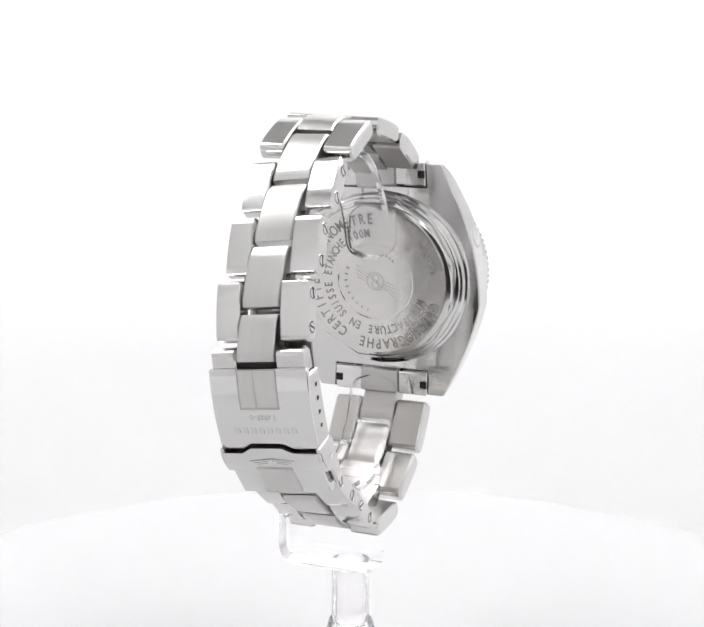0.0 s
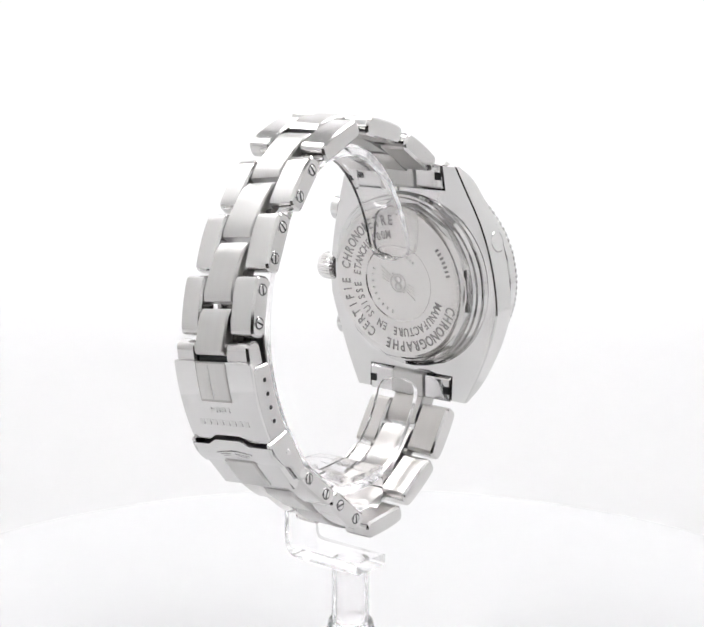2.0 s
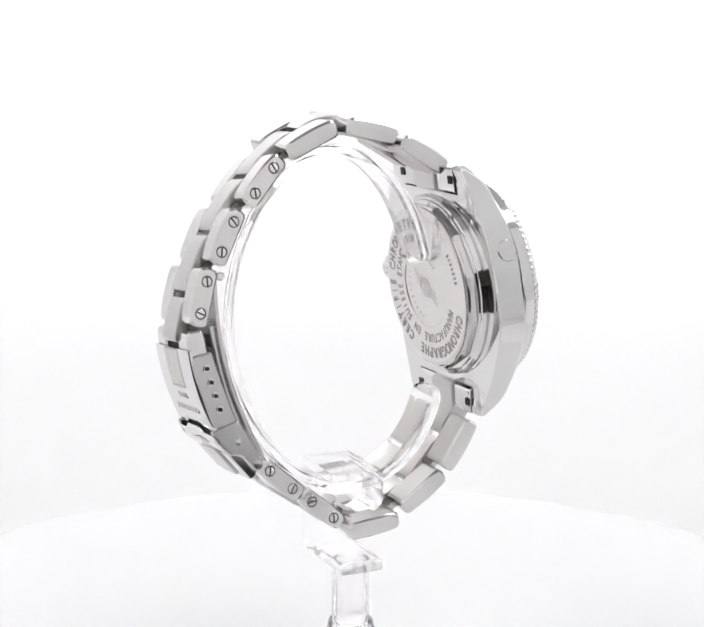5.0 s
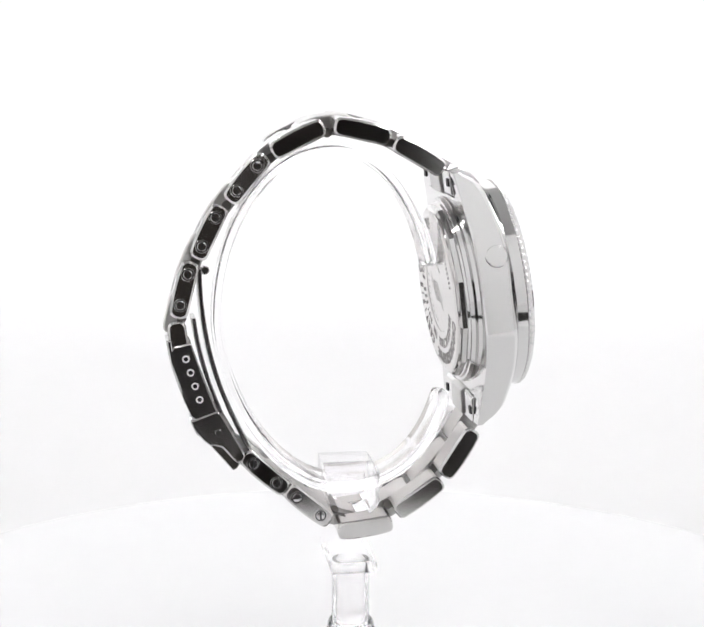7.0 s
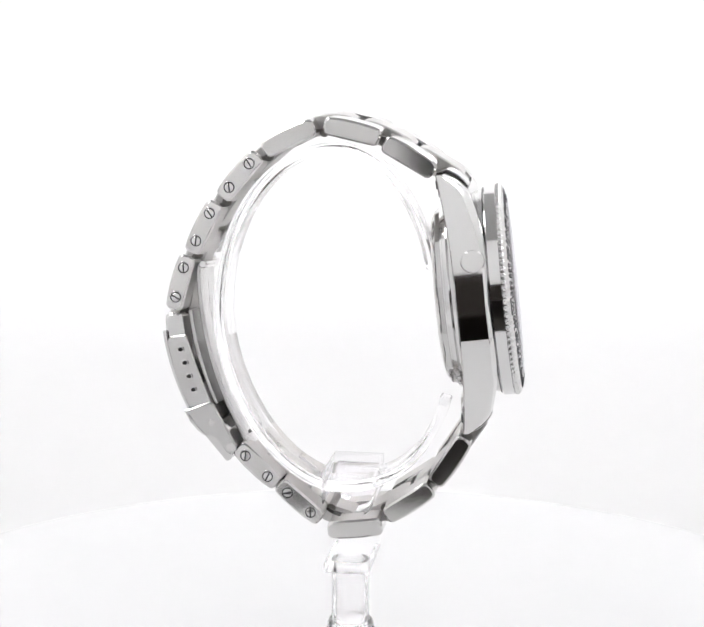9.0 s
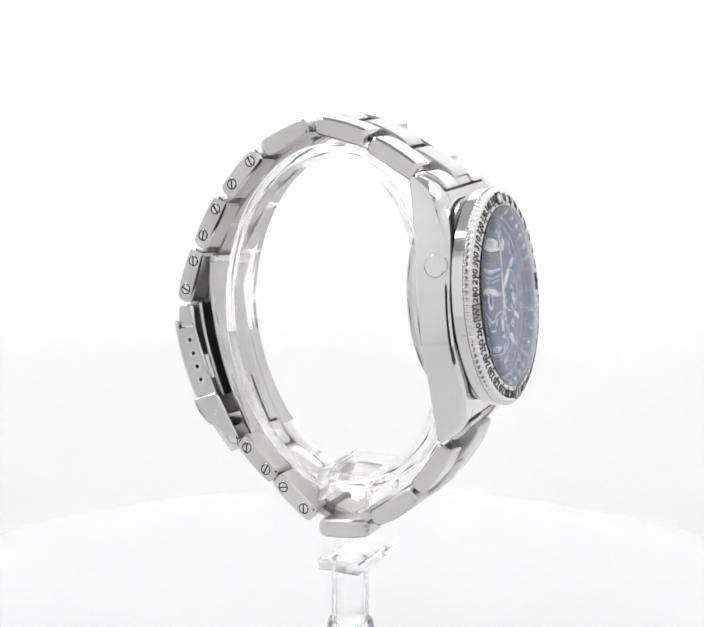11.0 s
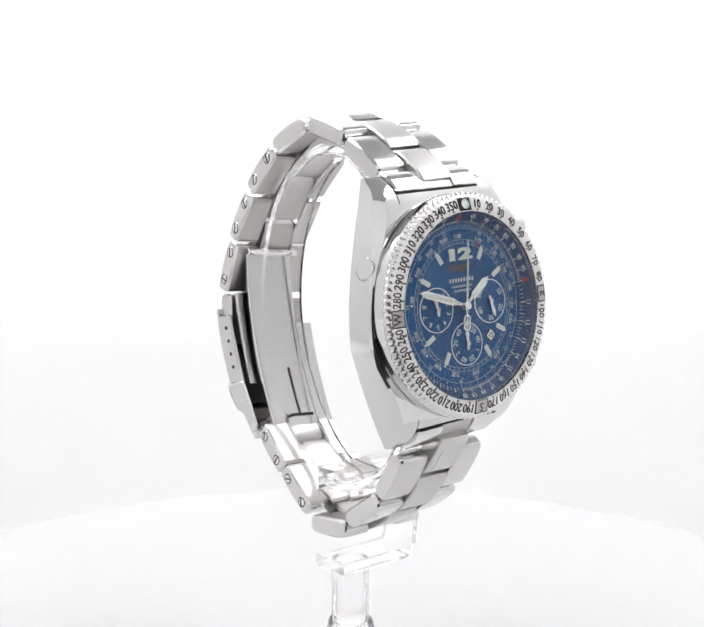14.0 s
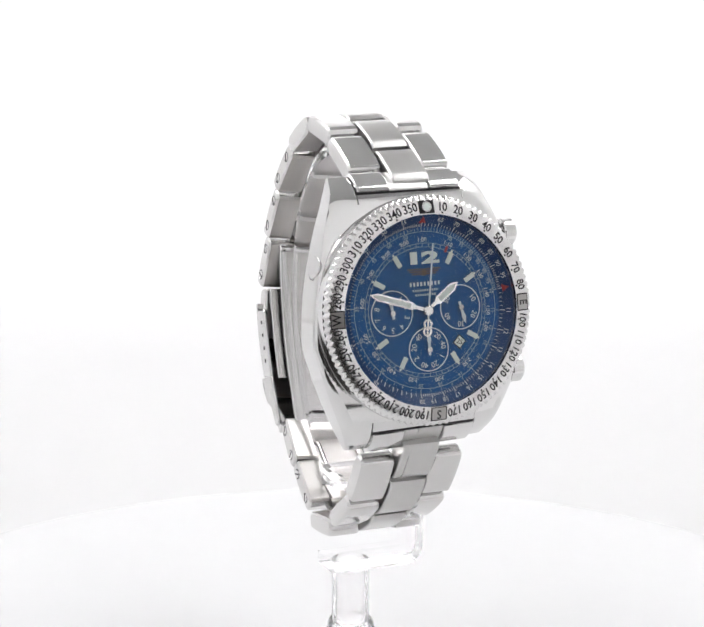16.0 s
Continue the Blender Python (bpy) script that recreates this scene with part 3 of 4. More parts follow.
# ---- case ----
def smooth_step(z, knots):
    """Smooth value between (z, value) knots."""
    n = len(knots)
    slope = [(knots[min(n - 1, i + 1)][1] - knots[max(0, i - 1)][1]) / (knots[min(n - 1, i + 1)][0] - knots[max(0, i - 1)][0]) for i in range(n)]
    slope[0] = 0.0
    for i in range(n - 1):
        (z0, v0), (z1, v1) = knots[i], knots[i + 1]
        if z <= z1:
            h = z1 - z0
            k = max(0.0, (z - z0) / h)
            return ((2 * k ** 3 - 3 * k * k + 1) * v0 + (k ** 3 - 2 * k * k + k) * h * slope[i]
                    + (3 * k * k - 2 * k ** 3) * v1 + (k ** 3 - k * k) * h * slope[i + 1])
    return knots[-1][1]


def half_width(z):
    """The case's half width: one curve below the crease, another up to the upper lugs."""
    if z < -5.5:
        return 22.5 + 0.22 * (z + 5.5) - 0.0078 * (z + 5.5) ** 2
    if z < 20.0:
        return 22.5 - 0.0087 * (z + 5.5) ** 2
    return 16.84 - 0.38 * (z - 20.0)


FRONT = ((0, -4.2), (13.5, -4.2), (21, -5.9), (23, -6.9), (24.6, -8.4), (26, -10.6))
BACK = ((0, -10.6), (12, -10.8), (20, -11.6), (26, -12.4))


def case_section(z, y0, y1, left_chamfer, right_chamfer):
    a = abs(z)
    f, b = smooth_step(a, FRONT), smooth_step(a, BACK)
    c = smooth_step(a, ((0, 0.7), (9, 0.8), (17, 2.3), (26, 2.5)))
    d = min(smooth_step(a, ((0, 0.8), (9, 0.9), (17, 1.3), (26, 1.3))), (f - b) * 0.4)
    k = (f - d - b - 0.25) * 0.01              # the flanks draw in towards the dial

    def shoulder(y, side):
        """A softly bowed chamfer from the flank to the front, four narrow facets wide."""
        out = []
        for n in range(5):
            q = n / 4
            bow = 0.36 * q * (1 - q)
            out.append((f - d + d * q + d * bow, y + side * (k + (c - k) * q - c * bow)))
        return out
    s = [(b + 0.25, y0)] + shoulder(y0, 1) if left_chamfer else [(b + 0.2, y0), (f - 0.3, y0), (f, y0 + 0.3)]
    s += shoulder(y1, -1)[::-1] + [(b + 0.25, y1)] if right_chamfer else [(f, y1 - 0.3), (f - 0.3, y1), (b + 0.2, y1)]
    s += [(b, y1 - 0.3), (b, y0 + 0.3)]
    return [Vector((x, y, z)) for x, y in s]


def case(root):
    zs = [-20.6 + 15.1 * k / 24 for k in range(25)] + [-5.5 + 26.1 * k / 44 for k in range(1, 45)]
    body = sweep(None, [case_section(z, -half_width(z), half_width(z), True, True) for z in zs])
    pieces = []
    for sz in (-1, 1):
        for sy in (-1, 1):
            secs = []
            for k in range(17):
                z = sz * (20.6 + 5.4 * k / 16)
                w = half_width(z)
                secs.append(case_section(z, -w, -10.9, True, False) if sy < 0 else case_section(z, 10.9, w, False, True))
            pieces.append(sweep(None, secs))
    body = part("case", body, polished, root, "polished steel watch case with four lugs", HEADM, angle=11.5)
    for piece in pieces:
        part("lug", piece, polished, body, m=HEADM, angle=26)
    for sz in (-1, 1):
        shelf = [[Vector((f, y, sz * z)) for f, y in ((-9.0, -10.88), (smooth_step(z, FRONT), -10.88), (smooth_step(z, FRONT), 10.88), (-9.0, 10.88))] for z in (20.6, 21.2, 21.8, 22.4)]
        part("shoulder", sweep(None, shelf), polished, body, m=HEADM, angle=15)
    part("bezel_seat", lathe([(-6.5, 15), (-6.5, 20.4), (-4.2, 20.9), (-3.9, 20.9), (-3.7, 19.0)], 120), satin, body, m=HEADM)
    # plug on the plain side, crown and pushers on the other
    out = Vector((math.sin(radians(2)), -math.cos(radians(2)) * math.cos(radians(16)), math.sin(radians(16)))).normalized()
    seat = HEADM @ Matrix.Translation((-6.6, -20.35, 9.5)) @ Vector((1, 0, 0)).rotation_difference(out).to_matrix().to_4x4()
    part("side_plug", lathe([(-0.6, 0), (-0.6, 2.2), (0.1, 2.2), (0.22, 2.05), (0.25, 0)], 40), polished, body, m=seat)
    part("plug_groove", lathe([(-0.6, 2.2), (0.08, 2.2), (0.1, 2.36), (-0.6, 2.4)], 40), engraved, body, m=seat)
    n = 30
    teeth = []
    for x, r in ((0, 2.6), (0.5, 3.1), (3.6, 3.1), (4.2, 2.7), (4.3, 0.01)):
        teeth.append([Vector((x, (r - (0.22 if k % 2 and 0.2 < x < 4 else 0)) * math.sin(math.pi * k / n), (r - (0.22 if k % 2 and 0.2 < x < 4 else 0)) * math.cos(math.pi * k / n))) for k in range(2 * n)])
    part("crown", sweep(None, teeth), polished, root, "fluted steel screw-down crown", HEADM @ pose(-9.3, 20.9, 0, 0, 0, 90))
    for z in (13.4, -13.4):
        push = lathe([(-3.5, 0), (-3.5, 1.7), (1.2, 1.7), (1.2, 2.6), (1.5, 2.8), (3.5, 2.8), (3.9, 2.5), (4.0, 0)], 40)
        part("pusher", push, polished, root, "round polished chronograph pusher", HEADM @ pose(-7.4, 18.2, z, 0, 0, 0) @ Matrix.Rotation(radians(90), 4, "Z"))


def end_links(root):
    for s in (1, -1):
        # three facets between the lugs
        prof = [(-6.2 * (1 - t) ** 2 - 14.4 * t * (1 - t) - 10.3 * t * t, 22.9 * (1 - t) ** 2 + 50.4 * t * (1 - t) + 26.7 * t * t) for t in [k / 12 for k in range(13)]] + [(-12.6, 26.3), (-12.4, 21.3), (-11.6, 20.75), (-9.3, 20.75), (-9.2, 22.85)]
        prof = [(x, s * (z)) for x, z in prof]
        e = part("end_link", join(prism(prof, -10.82, -4.1, 0.2, 1), prism(prof, 4.5, 10.82, 0.2, 1)), polished, root, "polished steel end link between the lugs", HEADM, angle=24)
        mid = [(x - 0.5, z * 0.995) for x, z in prof]
        part("center_piece", prism(mid, -4.0, 4.4, 0.2, 1), brushed, e, m=HEADM, angle=24)
        # seam and bar slots are dark boxes in place of their shade
        part("seat_gap", box(-9.0, -6.75, -10.85, 10.85, *sorted((s * 22.43, s * 22.88))), recess_shade, e, m=HEADM)
        for y in (-10.0, 10.0):
            part("bar_slot", box(-12.72, -12.2, y - 0.75, y + 0.75, *sorted((s * 23.0, s * 24.6))), recess_shade, e, m=HEADM)


def case_back(root):
    prof = [(-10.5, 14), (-10.5, 20.3), (-11.2, 20.4), (-11.9, 20.0), (-12.0, 19.5), (-12.4, 19.6), (-13.1, 19.2), (-13.2, 18.7), (-13.6, 18.5), (-13.7, 18.2), (-13.7, 16.5)]
    back = part("case_back", lathe(prof, 120), polished, root, "screwed steel case back with engraved inscriptions", BACKM)
    # twelve-sided wrench edge, then the flat engraved disc
    n = 12
    rings = []
    for x, r in ((-13.4, 18.3), (-14.6, 18.1), (-15.0, 17.6)):
        rings.append([Vector((x, r * math.sin(2 * math.pi * (k + 0.5) / n), r * math.cos(2 * math.pi * (k + 0.5) / n))) for k in range(n)])
    part("wrench_edge", sweep(None, rings), satin, back, m=BACKM, angle=10)
    part("engraved_disc", lathe([(-14.8, 17.4), (-15.2, 17.2), (-15.5, 16.6), (-15.55, 16.0), (-15.6, 12.0), (-15.6, 8.75), (-15.5, 8.6), (-15.42, 8.5), (-15.42, 0)], 120), back_steel, back, m=BACKM)
    X = -15.62

    def arc_text(text, start, step, r, size):
        return [(ch, size, 0.06, on_back(start + step * k, r, X) @ Matrix.Diagonal((0.72, 1, 1, 1))) for k, ch in enumerate(text) if ch != " "]
    for text, start, step, r, size in (("CHRONOMETRE", -80, 7.7, 14.2, 3.3), ("CHRONOGRAPHE", 109, 7.65, 14.2, 3.3), ("CERTIFIE", 213, 7.5, 14.2, 3.3),
                                       ("ETANCHE 100M", -84, 6.95, 11.0, 2.7), ("MANUFACTURE EN SUISSE", 111, 7.55, 11.0, 2.7)):
        part("inscription", letters(arc_text(text, start, step, r, size), 0.035), engraved, back, m=BACKM)
    bars = [flat_box(on_back(52 + 4.2 * k, r, X), 0.5, 0.95, 0.04) for k in range(7) for r in (13.6,)]
    part("serial_bars", join(*bars), engraved, back, m=BACKM)
    # centre emblem: a ring with two wings, and bars where the maker's name runs round
    knot = []
    for dy, dz in ((0, 0.75), (0, -0.75)):
        b = lathe([(-15.4, 0.55), (-15.52, 0.6), (-15.52, 0.95), (-15.4, 1.0)], 24)
        bmesh.ops.translate(b, vec=(0, dy, dz), verts=b.verts)
        knot.append(b)
    knot.append(lathe([(-15.4, 1.75), (-15.5, 1.8), (-15.5, 2.1), (-15.4, 2.15)], 32))
    knot.append(flat_box(on_back(0, 0, -15.46) @ pose(0, 0, 0, 0, 0, 35), 0.25, 5.2, 0.1))
    wings = [flat_box(on_back(0, 0, -15.44) @ pose(s * (2.6 + 0.25 * k), -s * (2.0 - 0.55 * k), 0, 0, 0, -38 + 5 * k), 4.6 - 0.9 * k, 0.16, 0.06) for s in (-1, 1) for k in range(4)]
    part("emblem", join(*knot, *wings), brushed, back, m=BACKM)
    part("name_bars", join(*[flat_box(on_back(a, 6.9, -15.44), 0.4, 0.75, 0.04) for a in range(196, 300, 12)], *[flat_box(on_back(a, 6.4, -15.44), 0.5, 0.6, 0.06) for a in (24, 32, 40)]), brushed, back, m=BACKM)


# ---- bezel ----
def bezel(root):
    n = 600
    rings = []
    prof = ((-4.0, 19.0, 0), (-4.0, 21.35, 0), (-3.7, 21.65, 0), (-1.6, 21.65, 0), (-1.5, 21.45, 0), (-1.35, 21.75, 1), (-0.9, 21.75, 1), (-0.45, 21.4, 1), (-0.22, 20.95, 0.3), (-0.05, 20.6, 0), (0.5, 18.25, 0), (0.45, 18.05, 0), (-1.2, 17.9, 0))
    for x, r, notch in prof:
        rings.append([Vector((x, (r - notch * 0.34 * (0.5 + 0.5 * math.cos(math.pi * k / 3)) ** 1.6) * math.sin(2 * math.pi * k / n),
                              (r - notch * 0.34 * (0.5 + 0.5 * math.cos(math.pi * k / 3)) ** 1.6) * math.cos(2 * math.pi * k / n))) for k in range(n)])
    ring = part("bezel", sweep(None, rings[4:], False), bezel_steel, root, "brushed steel compass bezel with black degree numerals", HEADM, angle=35)
    part("bezel_flank", sweep(None, rings[:5], False), polished, ring, "polished flank of the bezel", HEADM, angle=35)
    # dark ring painted as the shade in the groove under the bezel
    part("bezel_gap", lathe([(-4.25, 19.0), (-4.25, 21.2), (-4.0, 21.2), (-4.0, 19.0)], 120, True), recess_shade, ring, m=HEADM)
    for k in range(36):
        d = k * 10
        text = {0: "", 90: "E", 180: "S", 270: "W"}.get(d, str(d))
        if text:
            size = 2.25 if len(text) > 1 else 2.3
            m = on_front(d, 19.5, 0.22) @ Matrix.Rotation(radians(-13.2), 4, "X") @ Matrix.Diagonal((0.9, 1.06, 1, 1))
            me = finish(letters([(text, size, 0.1, Matrix.Translation((0, 0, 0.05 if d % 90 == 0 else 0)))], 0.025), "numeral", black_fill, HEADM @ m)
            place("numeral", me, ring, Matrix())
        if d % 90 and d % 10 == 0:
            part("degree_dot", flat_box(on_front(d, 18.45, 0.46) @ Matrix.Rotation(radians(-13.2), 4, "X"), 0.35, 0.35, 0.1), black_fill, ring, m=HEADM)
    for d in (90, 180, 270):
        m = on_front(d, 19.42, 0.23) @ Matrix.Rotation(radians(-13.2), 4, "X")
        part("cardinal_plate", flat_box(m @ pose(0, 0, -0.03), 3.1, 2.5, 0.14), shadow_steel, ring, m=HEADM)
        part("cardinal_frame", join(flat_box(m @ Matrix.Translation((-1.55, 0, 0)), 0.22, 2.6, 0.12), flat_box(m @ Matrix.Translation((1.55, 0, 0)), 0.22, 2.6, 0.12),
                                    flat_box(m @ Matrix.Translation((0, 1.25, 0)), 3.3, 0.16, 0.12), flat_box(m @ Matrix.Translation((0, -1.25, 0)), 3.3, 0.16, 0.12)), black_fill, ring, m=HEADM)
    m = on_front(0, 19.42, 0.23) @ Matrix.Rotation(radians(-13.2), 4, "X")
    part("zero_plate", flat_box(m, 3.1, 2.5, 0.16), black_fill, ring, m=HEADM)
    pearl = lathe([(0.0, 0.75), (0.12, 0.72), (0.2, 0.5), (0.24, 0)], 32)
    part("pearl", pearl, lume, ring, "pale luminous pearl in a steel ring", HEADM @ m @ Matrix.Rotation(-math.pi / 2, 4, "Y") @ pose(0.05, 0, 0))
    pr = lathe([(0.05, 1.02), (0.25, 0.98), (0.25, 0.8), (0.05, 0.76)], 32, True)
    part("pearl_ring", pr, polished, ring, m=HEADM @ m @ Matrix.Rotation(-math.pi / 2, 4, "Y"))
    # a tiny setting screw in the bezel's flank
    sc = lathe([(-0.3, 0), (-0.3, 0.62), (0.05, 0.62), (0.1, 0)], 20)
    part("set_screw", sc, polished, ring, m=HEADM @ pose(-2.8, -21.55, 0) @ Matrix.Rotation(-math.pi / 2, 4, "Z"))
    sg = lathe([(-0.3, 0.6), (0.04, 0.6), (0.04, 0.82), (-0.3, 0.82)], 20, True)
    part("set_screw_rim", sg, recess_shade, ring, m=HEADM @ pose(-2.8, -21.55, 0) @ Matrix.Rotation(-math.pi / 2, 4, "Z"))
    return ring


# ---- dial ----
DX = -2.6                                     # dial surface along the case axis


def log_angle(v):
    return 360 * math.log10(v / 60.0)


def dial(root):
    d = part("dial", lathe([(DX - 0.5, 0), (DX - 0.5, 17.2), (DX, 17.2), (DX, 0)], 128), blue_dial, root, "deep blue chronograph dial with pale printed scales", HEADM)
    part("flange", lathe([(DX - 0.3, 15.6), (DX + 0.06, 15.6), (DX + 1.5, 17.9), (DX + 1.5, 18.2), (DX - 0.3, 18.2)], 128, True), blue_ring, d, "dark blue slide-rule ring", HEADM)
    slope = math.degrees(math.atan2(1.44, 2.3))

    def on_flange(phi, r):
        return on_front(phi, r, DX + 0.1 + 1.44 * (r - 15.6) / 2.3) @ Matrix.Rotation(radians(slope), 4, "X")
    ticks = []
    v = 60.0
    while v < 600:
        big = abs(v % (5 if v < 100 else (10 if v < 250 else 50))) < 1e-6
        ticks.append(flat_box(on_flange(log_angle(v), 16.15 if big else 15.95), 0.14 if big else 0.09, 1.0 if big else 0.55, 0.04))
        v += 1 if v < 100 else (2 if v < 200 else 5)
    part("flange_ticks", join(*ticks), print_white, d, m=HEADM)
    nums = [(str(v), 1.25, 0.03, on_flange(log_angle(v), 17.1)) for v in (65, 70, 75, 80, 85, 90, 95)]
    nums += [(str(v), 1.25, 0.03, on_flange(log_angle(v * 10), 17.1)) for v in (11, 12, 13, 14, 15, 16, 17, 18, 19, 20, 25, 30, 35, 40, 45, 50, 55)]
    part("flange_numerals", letters(nums), print_white, d, m=HEADM)
    tri = []
    for phi in (0, log_angle(100)):
        b = prism([(-0.75, 0.6), (0.75, 0.6), (0, -0.8)], -0.04, 0.04)
        bmesh.ops.transform(b, matrix=on_flange(phi, 16.9) @ Matrix.Rotation(-math.pi / 2, 4, "X") @ Matrix.Diagonal((1, 1, -1, 1)), verts=b.verts)
        tri.append(b)
    tri.append(flat_box(on_front(24, 12.2, DX + 0.03), 0.5, 1.2, 0.05))
    part("red_marks", join(*tri), print_red, d, m=HEADM)
    # inner slide-rule scale and speed-time scale
    inner = [flat_box(on_front(log_angle(v), 15.2, DX + 0.02), 0.1, 0.7 if v % 5 == 0 else 0.4, 0.04) for v in range(60, 100)]
    inner += [flat_box(on_front(log_angle(v), 15.2, DX + 0.02), 0.1, 0.7 if v % 50 == 0 else 0.4, 0.04) for v in range(100, 600, 10)]
    part("scale_ticks", join(*inner, lathe([(DX, 14.72), (DX + 0.03, 14.72), (DX + 0.03, 14.8), (DX, 14.8)], 128), lathe([(DX, 11.9), (DX + 0.03, 11.9), (DX + 0.03, 11.98), (DX, 11.98)], 128),
                             lathe([(DX, 12.6), (DX + 0.03, 12.6), (DX + 0.03, 12.67), (DX, 12.67)], 128),
                             *[flat_box(on_front(6 * k, 12.28, DX + 0.02), 0.09, 0.6, 0.04) for k in range(60)]), print_grey, d, m=HEADM)
    n2 = [(str(v), 1.05, 0.03, on_front(log_angle(v if v > 55 else v * 10), 14.25 + 0.0, DX + 0.03)) for v in (70, 75, 80, 85, 90, 95, 10, 11, 12, 13, 14, 15, 16, 18, 20, 25, 30, 35, 40, 45, 50, 55)]
    part("scale_numerals", letters(n2), print_grey, d, m=HEADM)
    times = ((60, "1:00"), (70, "1:10"), (80, "1:20"), (90, "1:30"), (100, "1:40"), (110, "1:50"), (120, "2:00"), (150, "2:30"), (180, "3:00"), (210, "3:30"), (240, "4:00"), (270, "4:30"), (300, "5:00"), (360, "6:00"), (420, "7:00"), (480, "8:00"), (540, "9:00"))
    part("time_numerals", letters([(s, 1.15, 0.03, on_front(log_angle(v), 13.25, DX + 0.03)) for v, s in times]), print_white, d, m=HEADM)
    # applied hour marks and the twelve
    for h in (1, 2, 4, 5, 7, 8, 10, 11):
        m = on_front(30 * h, 10.9, DX + 0.15)
        b = bevel(flat_box(m, 0.95, 2.3, 0.3), 0.08, 1)
        part("hour_marker", b, lume, d, "pale luminous hour marker", HEADM)
        part("minute_dot", flat_box(on_front(30 * h, 12.28, DX + 0.05), 0.4, 0.4, 0.06), lume, d, m=HEADM)
    part("numeral_twelve", letters([("12", 4.0, 0.22, on_front(0, 9.8, DX + 0.12) @ Matrix.Translation((-0.3, 0, 0)) @ Matrix.Diagonal((1.75, 0.74, 1, 1)))], 0.2), lume, d, "large pale luminous numeral twelve", HEADM)
    # maker's mark as plain shapes: wings, a name bar of blocks, two thin lines
    part("emblem", join(*[flat_box(on_front(0, 6.9 + 0.45 * k, DX + 0.03) @ Matrix.Translation((s * (1.5 + 0.25 * k), 0, 0)), 2.2 + 0.4 * k, 0.28, 0.04) for s in (-1, 1) for k in range(3)], flat_box(on_front(0, 7.2, DX + 0.03), 0.9, 1.3, 0.05)), print_gold, d, m=HEADM)
    part("name_bars", join(*[flat_box(on_front(0, 5.0, DX + 0.03) @ Matrix.Translation((-2.95 + 0.74 * k, 0, 0)), 0.36, 0.75, 0.04) for k in range(9)]), print_white, d, m=HEADM)
    part("small_print", join(*[flat_box(on_front(0, r, DX + 0.03) @ Matrix.Translation((-w / 2 + 0.28 + 0.5 * k, 0, 0)), 0.34, 0.42, 0.04) for r, w in ((3.8, 5.5), (2.95, 4.5)) for k in range(int(w / 0.5))]), print_grey, d, m=HEADM)
    # subdials
    for cy, cz, r, marks in ((-7.2, 0, 4.2, ("1", "2", "3", "4", "5", "6", "7", "8", "9", "")), (7.2, 0, 4.2, ("10", "20", "30", "40", "50", "")), (0, -7.4, 4.1, ("20", "40", "1", "20", "40", "2", "20", "40", ""))):
        o = Matrix.Translation((0, cy, cz))
        sd = part("subdial", lathe([(DX - 0.02, 0), (DX + 0.04, r - 0.2), (DX + 0.07, r - 0.16), (DX + 0.07, r), (DX, r)], 64), blue_dial, d, "round blue subdial with a pale ring", HEADM @ o)
        part("subdial_ring", lathe([(DX, r - 0.1), (DX + 0.11, r - 0.1), (DX + 0.11, r + 0.1), (DX, r + 0.1)], 64), print_white, d, m=HEADM @ o)
        k = len(marks)
        part("subdial_numerals", letters([(s, 1.5, 0.03, on_front(360 * (i + 1) / k, r - 1.05, DX + 0.07)) for i, s in enumerate(marks) if s]), print_white, d, m=HEADM @ o)
    # date window between four and five
    m = on_front(135, 9.3, DX + 0.08) 
    part("date_window", flat_box(m, 2.1, 2.0, 0.12), recess_shade, d, m=HEADM)
    part("date_disc", flat_box(m @ pose(0, 0, 0.03), 1.7, 1.6, 0.12), lume, d, "pale date disc", HEADM)
    part("date_numerals", letters([("25", 1.35, 0.03, m @ pose(0, 0, 0.1, 0, 0, 90 + 20))]), black_fill, d, m=HEADM)


def hand_outline(pts, m, depth=0.25):
    b = bmesh.new()
    vs = [b.verts.new((x, y, 0)) for x, y in pts]
    b.faces.new(vs)
    ret = bmesh.ops.extrude_face_region(b, geom=b.faces[:])
    bmesh.ops.translate(b, vec=(0, 0, depth), verts=[v for v in ret["geom"] if isinstance(v, bmesh.types.BMVert)])
    bmesh.ops.transform(b, matrix=m, verts=b.verts)
    bmesh.ops.recalc_face_normals(b, faces=b.faces)
    return b


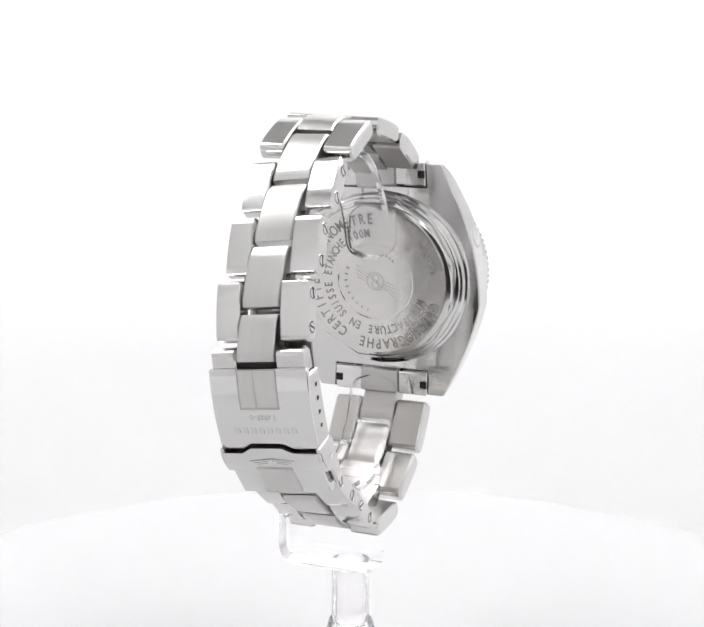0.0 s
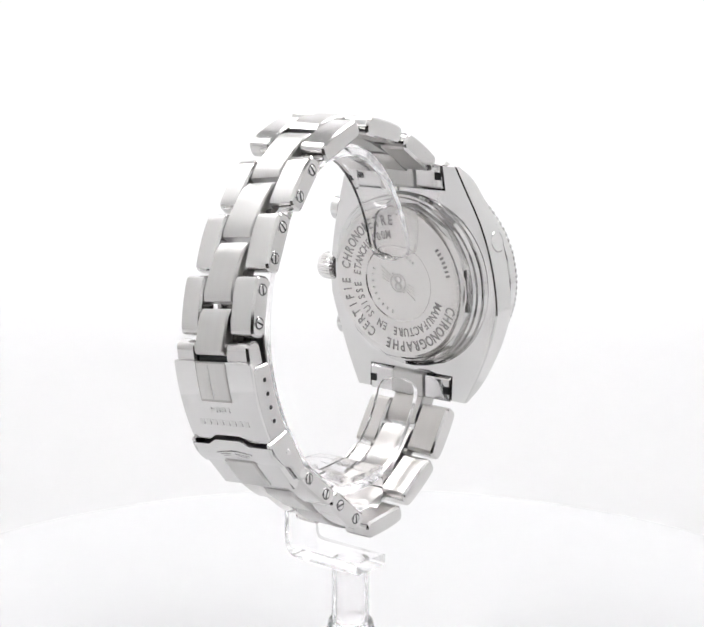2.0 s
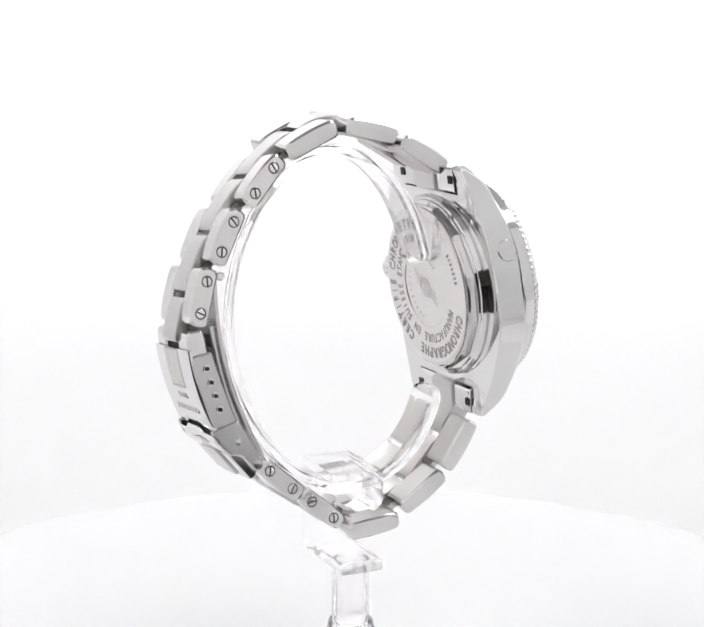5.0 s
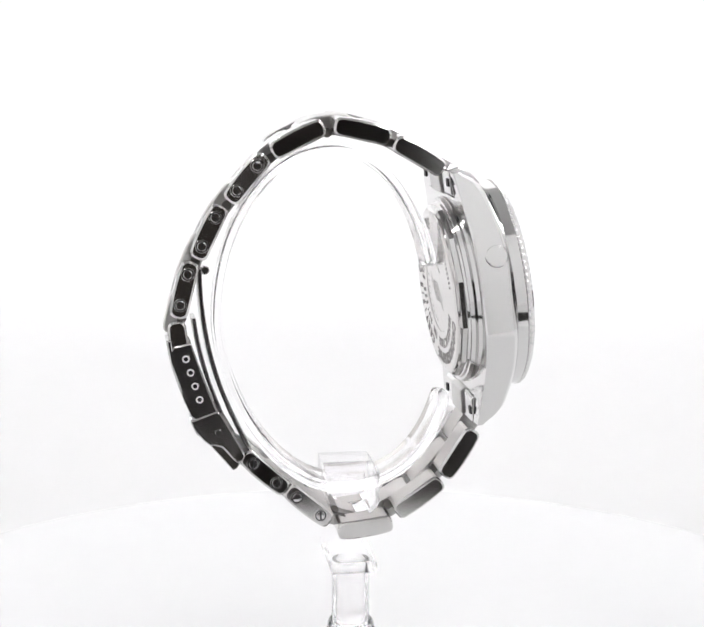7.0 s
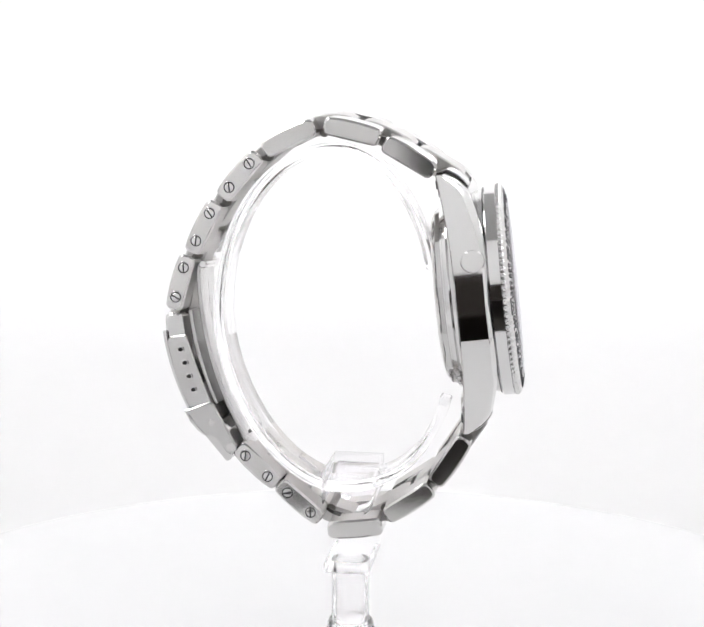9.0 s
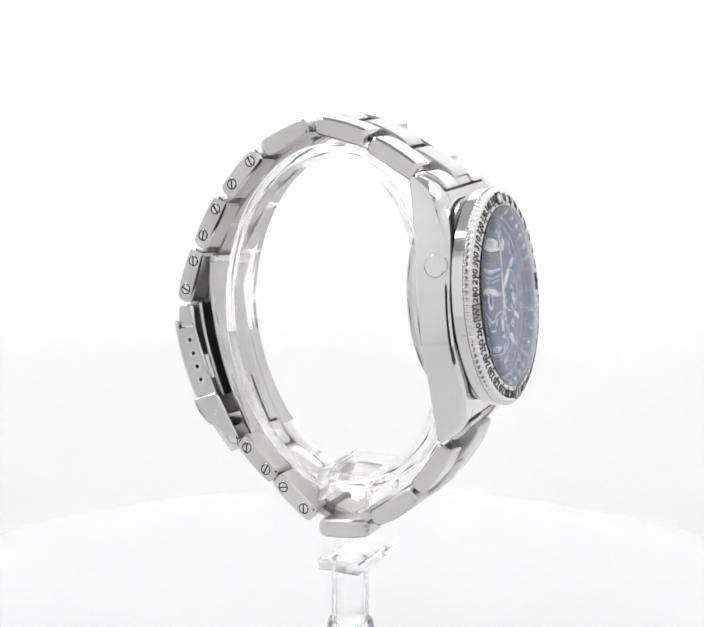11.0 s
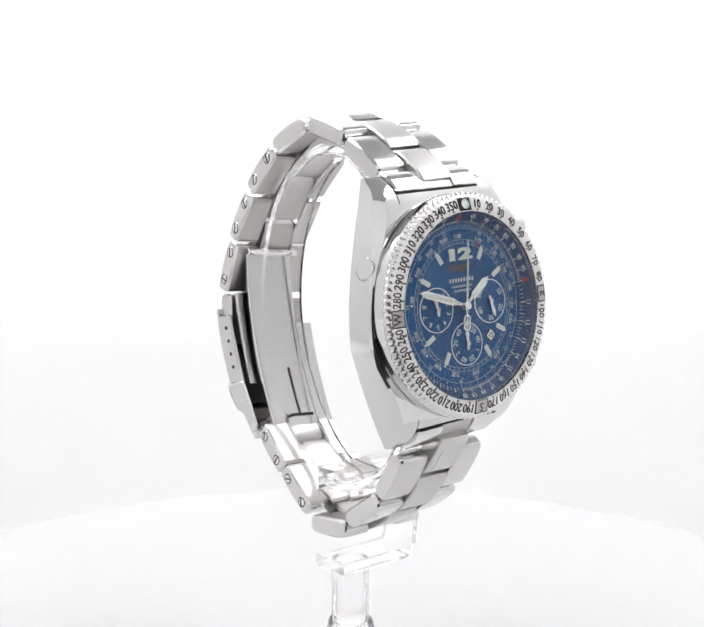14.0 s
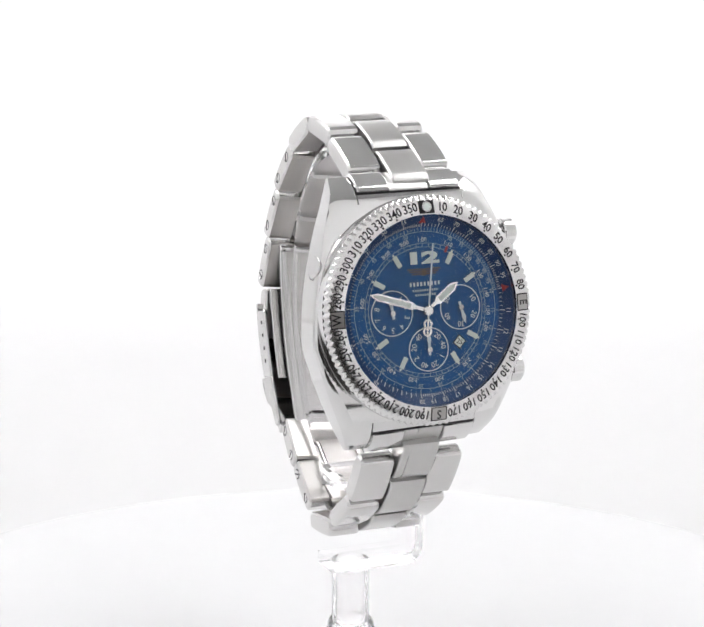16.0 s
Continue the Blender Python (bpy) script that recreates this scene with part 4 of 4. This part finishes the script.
def pointers(root):
    def pointer(name, phi, x, pts, mat, inner=None, o=Matrix(), label=""):
        h = part(name, hand_outline(pts, on_front(phi, 0, x)), mat, root, label, HEADM @ o)
        if inner:
            part("lume_fill", hand_outline(inner, on_front(phi, 0, x + 0.03), 0.26), lume, h, m=HEADM @ o)
        return h
    hour = [(-0.3, -1.0), (0.3, -1.0), (0.35, 2.2), (0.85, 3.0), (0.85, 6.9), (0, 8.3), (-0.85, 6.9), (-0.85, 3.0), (-0.35, 2.2)]
    minute = [(-0.3, -1.0), (0.3, -1.0), (0.35, 2.6), (0.75, 3.6), (0.7, 11.0), (0, 12.5), (-0.7, 11.0), (-0.75, 3.6), (-0.35, 2.6)]
    pointer("hour_hand", 54, DX + 0.4, hour, polished, [(-0.55, 3.2), (0.55, 3.2), (0.55, 6.7), (0, 7.7), (-0.55, 6.7)], label="steel baton hour hand with pale lume")
    pointer("minute_hand", -72, DX + 0.65, minute, polished, [(-0.45, 3.8), (0.45, 3.8), (0.42, 10.8), (0, 11.8), (-0.42, 10.8)], label="steel baton minute hand with pale lume")
    sec = pointer("chronograph_hand", 8, DX + 0.9, [(-0.14, -2.0), (0.14, -2.0), (0.1, 12.6), (-0.1, 12.6)], print_white, label="thin pale central chronograph hand")
    tail = [lathe([(DX + 0.9, 0.55), (DX + 1.1, 0.55), (DX + 1.1, 0.95), (DX + 0.9, 0.95)], 24, True) for _ in range(2)]
    for b, r in zip(tail, (2.6, 4.0)):
        mm = on_front(188, r, 0)
        bmesh.ops.translate(b, vec=(0, mm[1][3], mm[2][3]), verts=b.verts)
    part("counterweight", join(*tail, flat_box(on_front(188, 3.2, DX + 1.0), 0.35, 3.6, 0.2)), polished, sec, m=HEADM)
    part("hand_hub", lathe([(DX, 0), (DX, 0.95), (DX + 1.2, 0.95), (DX + 1.35, 0.75), (DX + 1.4, 0)], 32), polished, sec, m=HEADM)
    for cy, cz, phi, length in ((-7.2, 0, -8, 3.1), (7.2, 0, 165, 3.2), (0, -7.4, 0, 3.3)):
        o = Matrix.Translation((0, cy, cz))
        h = pointer("subdial_hand", phi, DX + 0.28, [(-0.22, -1.1), (0.22, -1.1), (0.24, 1.2), (0.42, 1.9), (0, length), (-0.42, 1.9), (-0.24, 1.2)], print_white, None, o, "small pale subdial hand")
        part("pivot", lathe([(DX, 0), (DX, 0.5), (DX + 0.6, 0.5), (DX + 0.65, 0)], 20), polished, h, m=HEADM @ o)


def crystal(root):
    ob = part("crystal", lathe([(-0.4, 0), (-0.4, 17.95), (0.45, 17.95), (0.6, 17.6), (0.85, 12), (0.98, 6), (1.02, 0)], 96), sapphire, root, "clear domed sapphire crystal", HEADM)
    ob.visible_shadow = False


def wrist_watch():
    root = tagged(new("wrist_watch"), "steel chronograph wristwatch with blue dial and link bracelet, on a stand", "watch")
    bracelet(root)
    clasp(root)
    case(root)
    end_links(root)
    case_back(root)
    bezel(root)
    dial(root)
    pointers(root)
    crystal(root)
    return root


platter = turntable()
stand = display_stand()
watch = wrist_watch()


def motions():
    steps = [k * 0.5 for k in range(33)]
    walk(platter, [(t, turn(t)) for t in steps])
    walk(stand, [(t, turn(t)) for t in steps])
    walk(watch, [(t, turn(t, BASE * 0.001)) for t in steps])


motions()
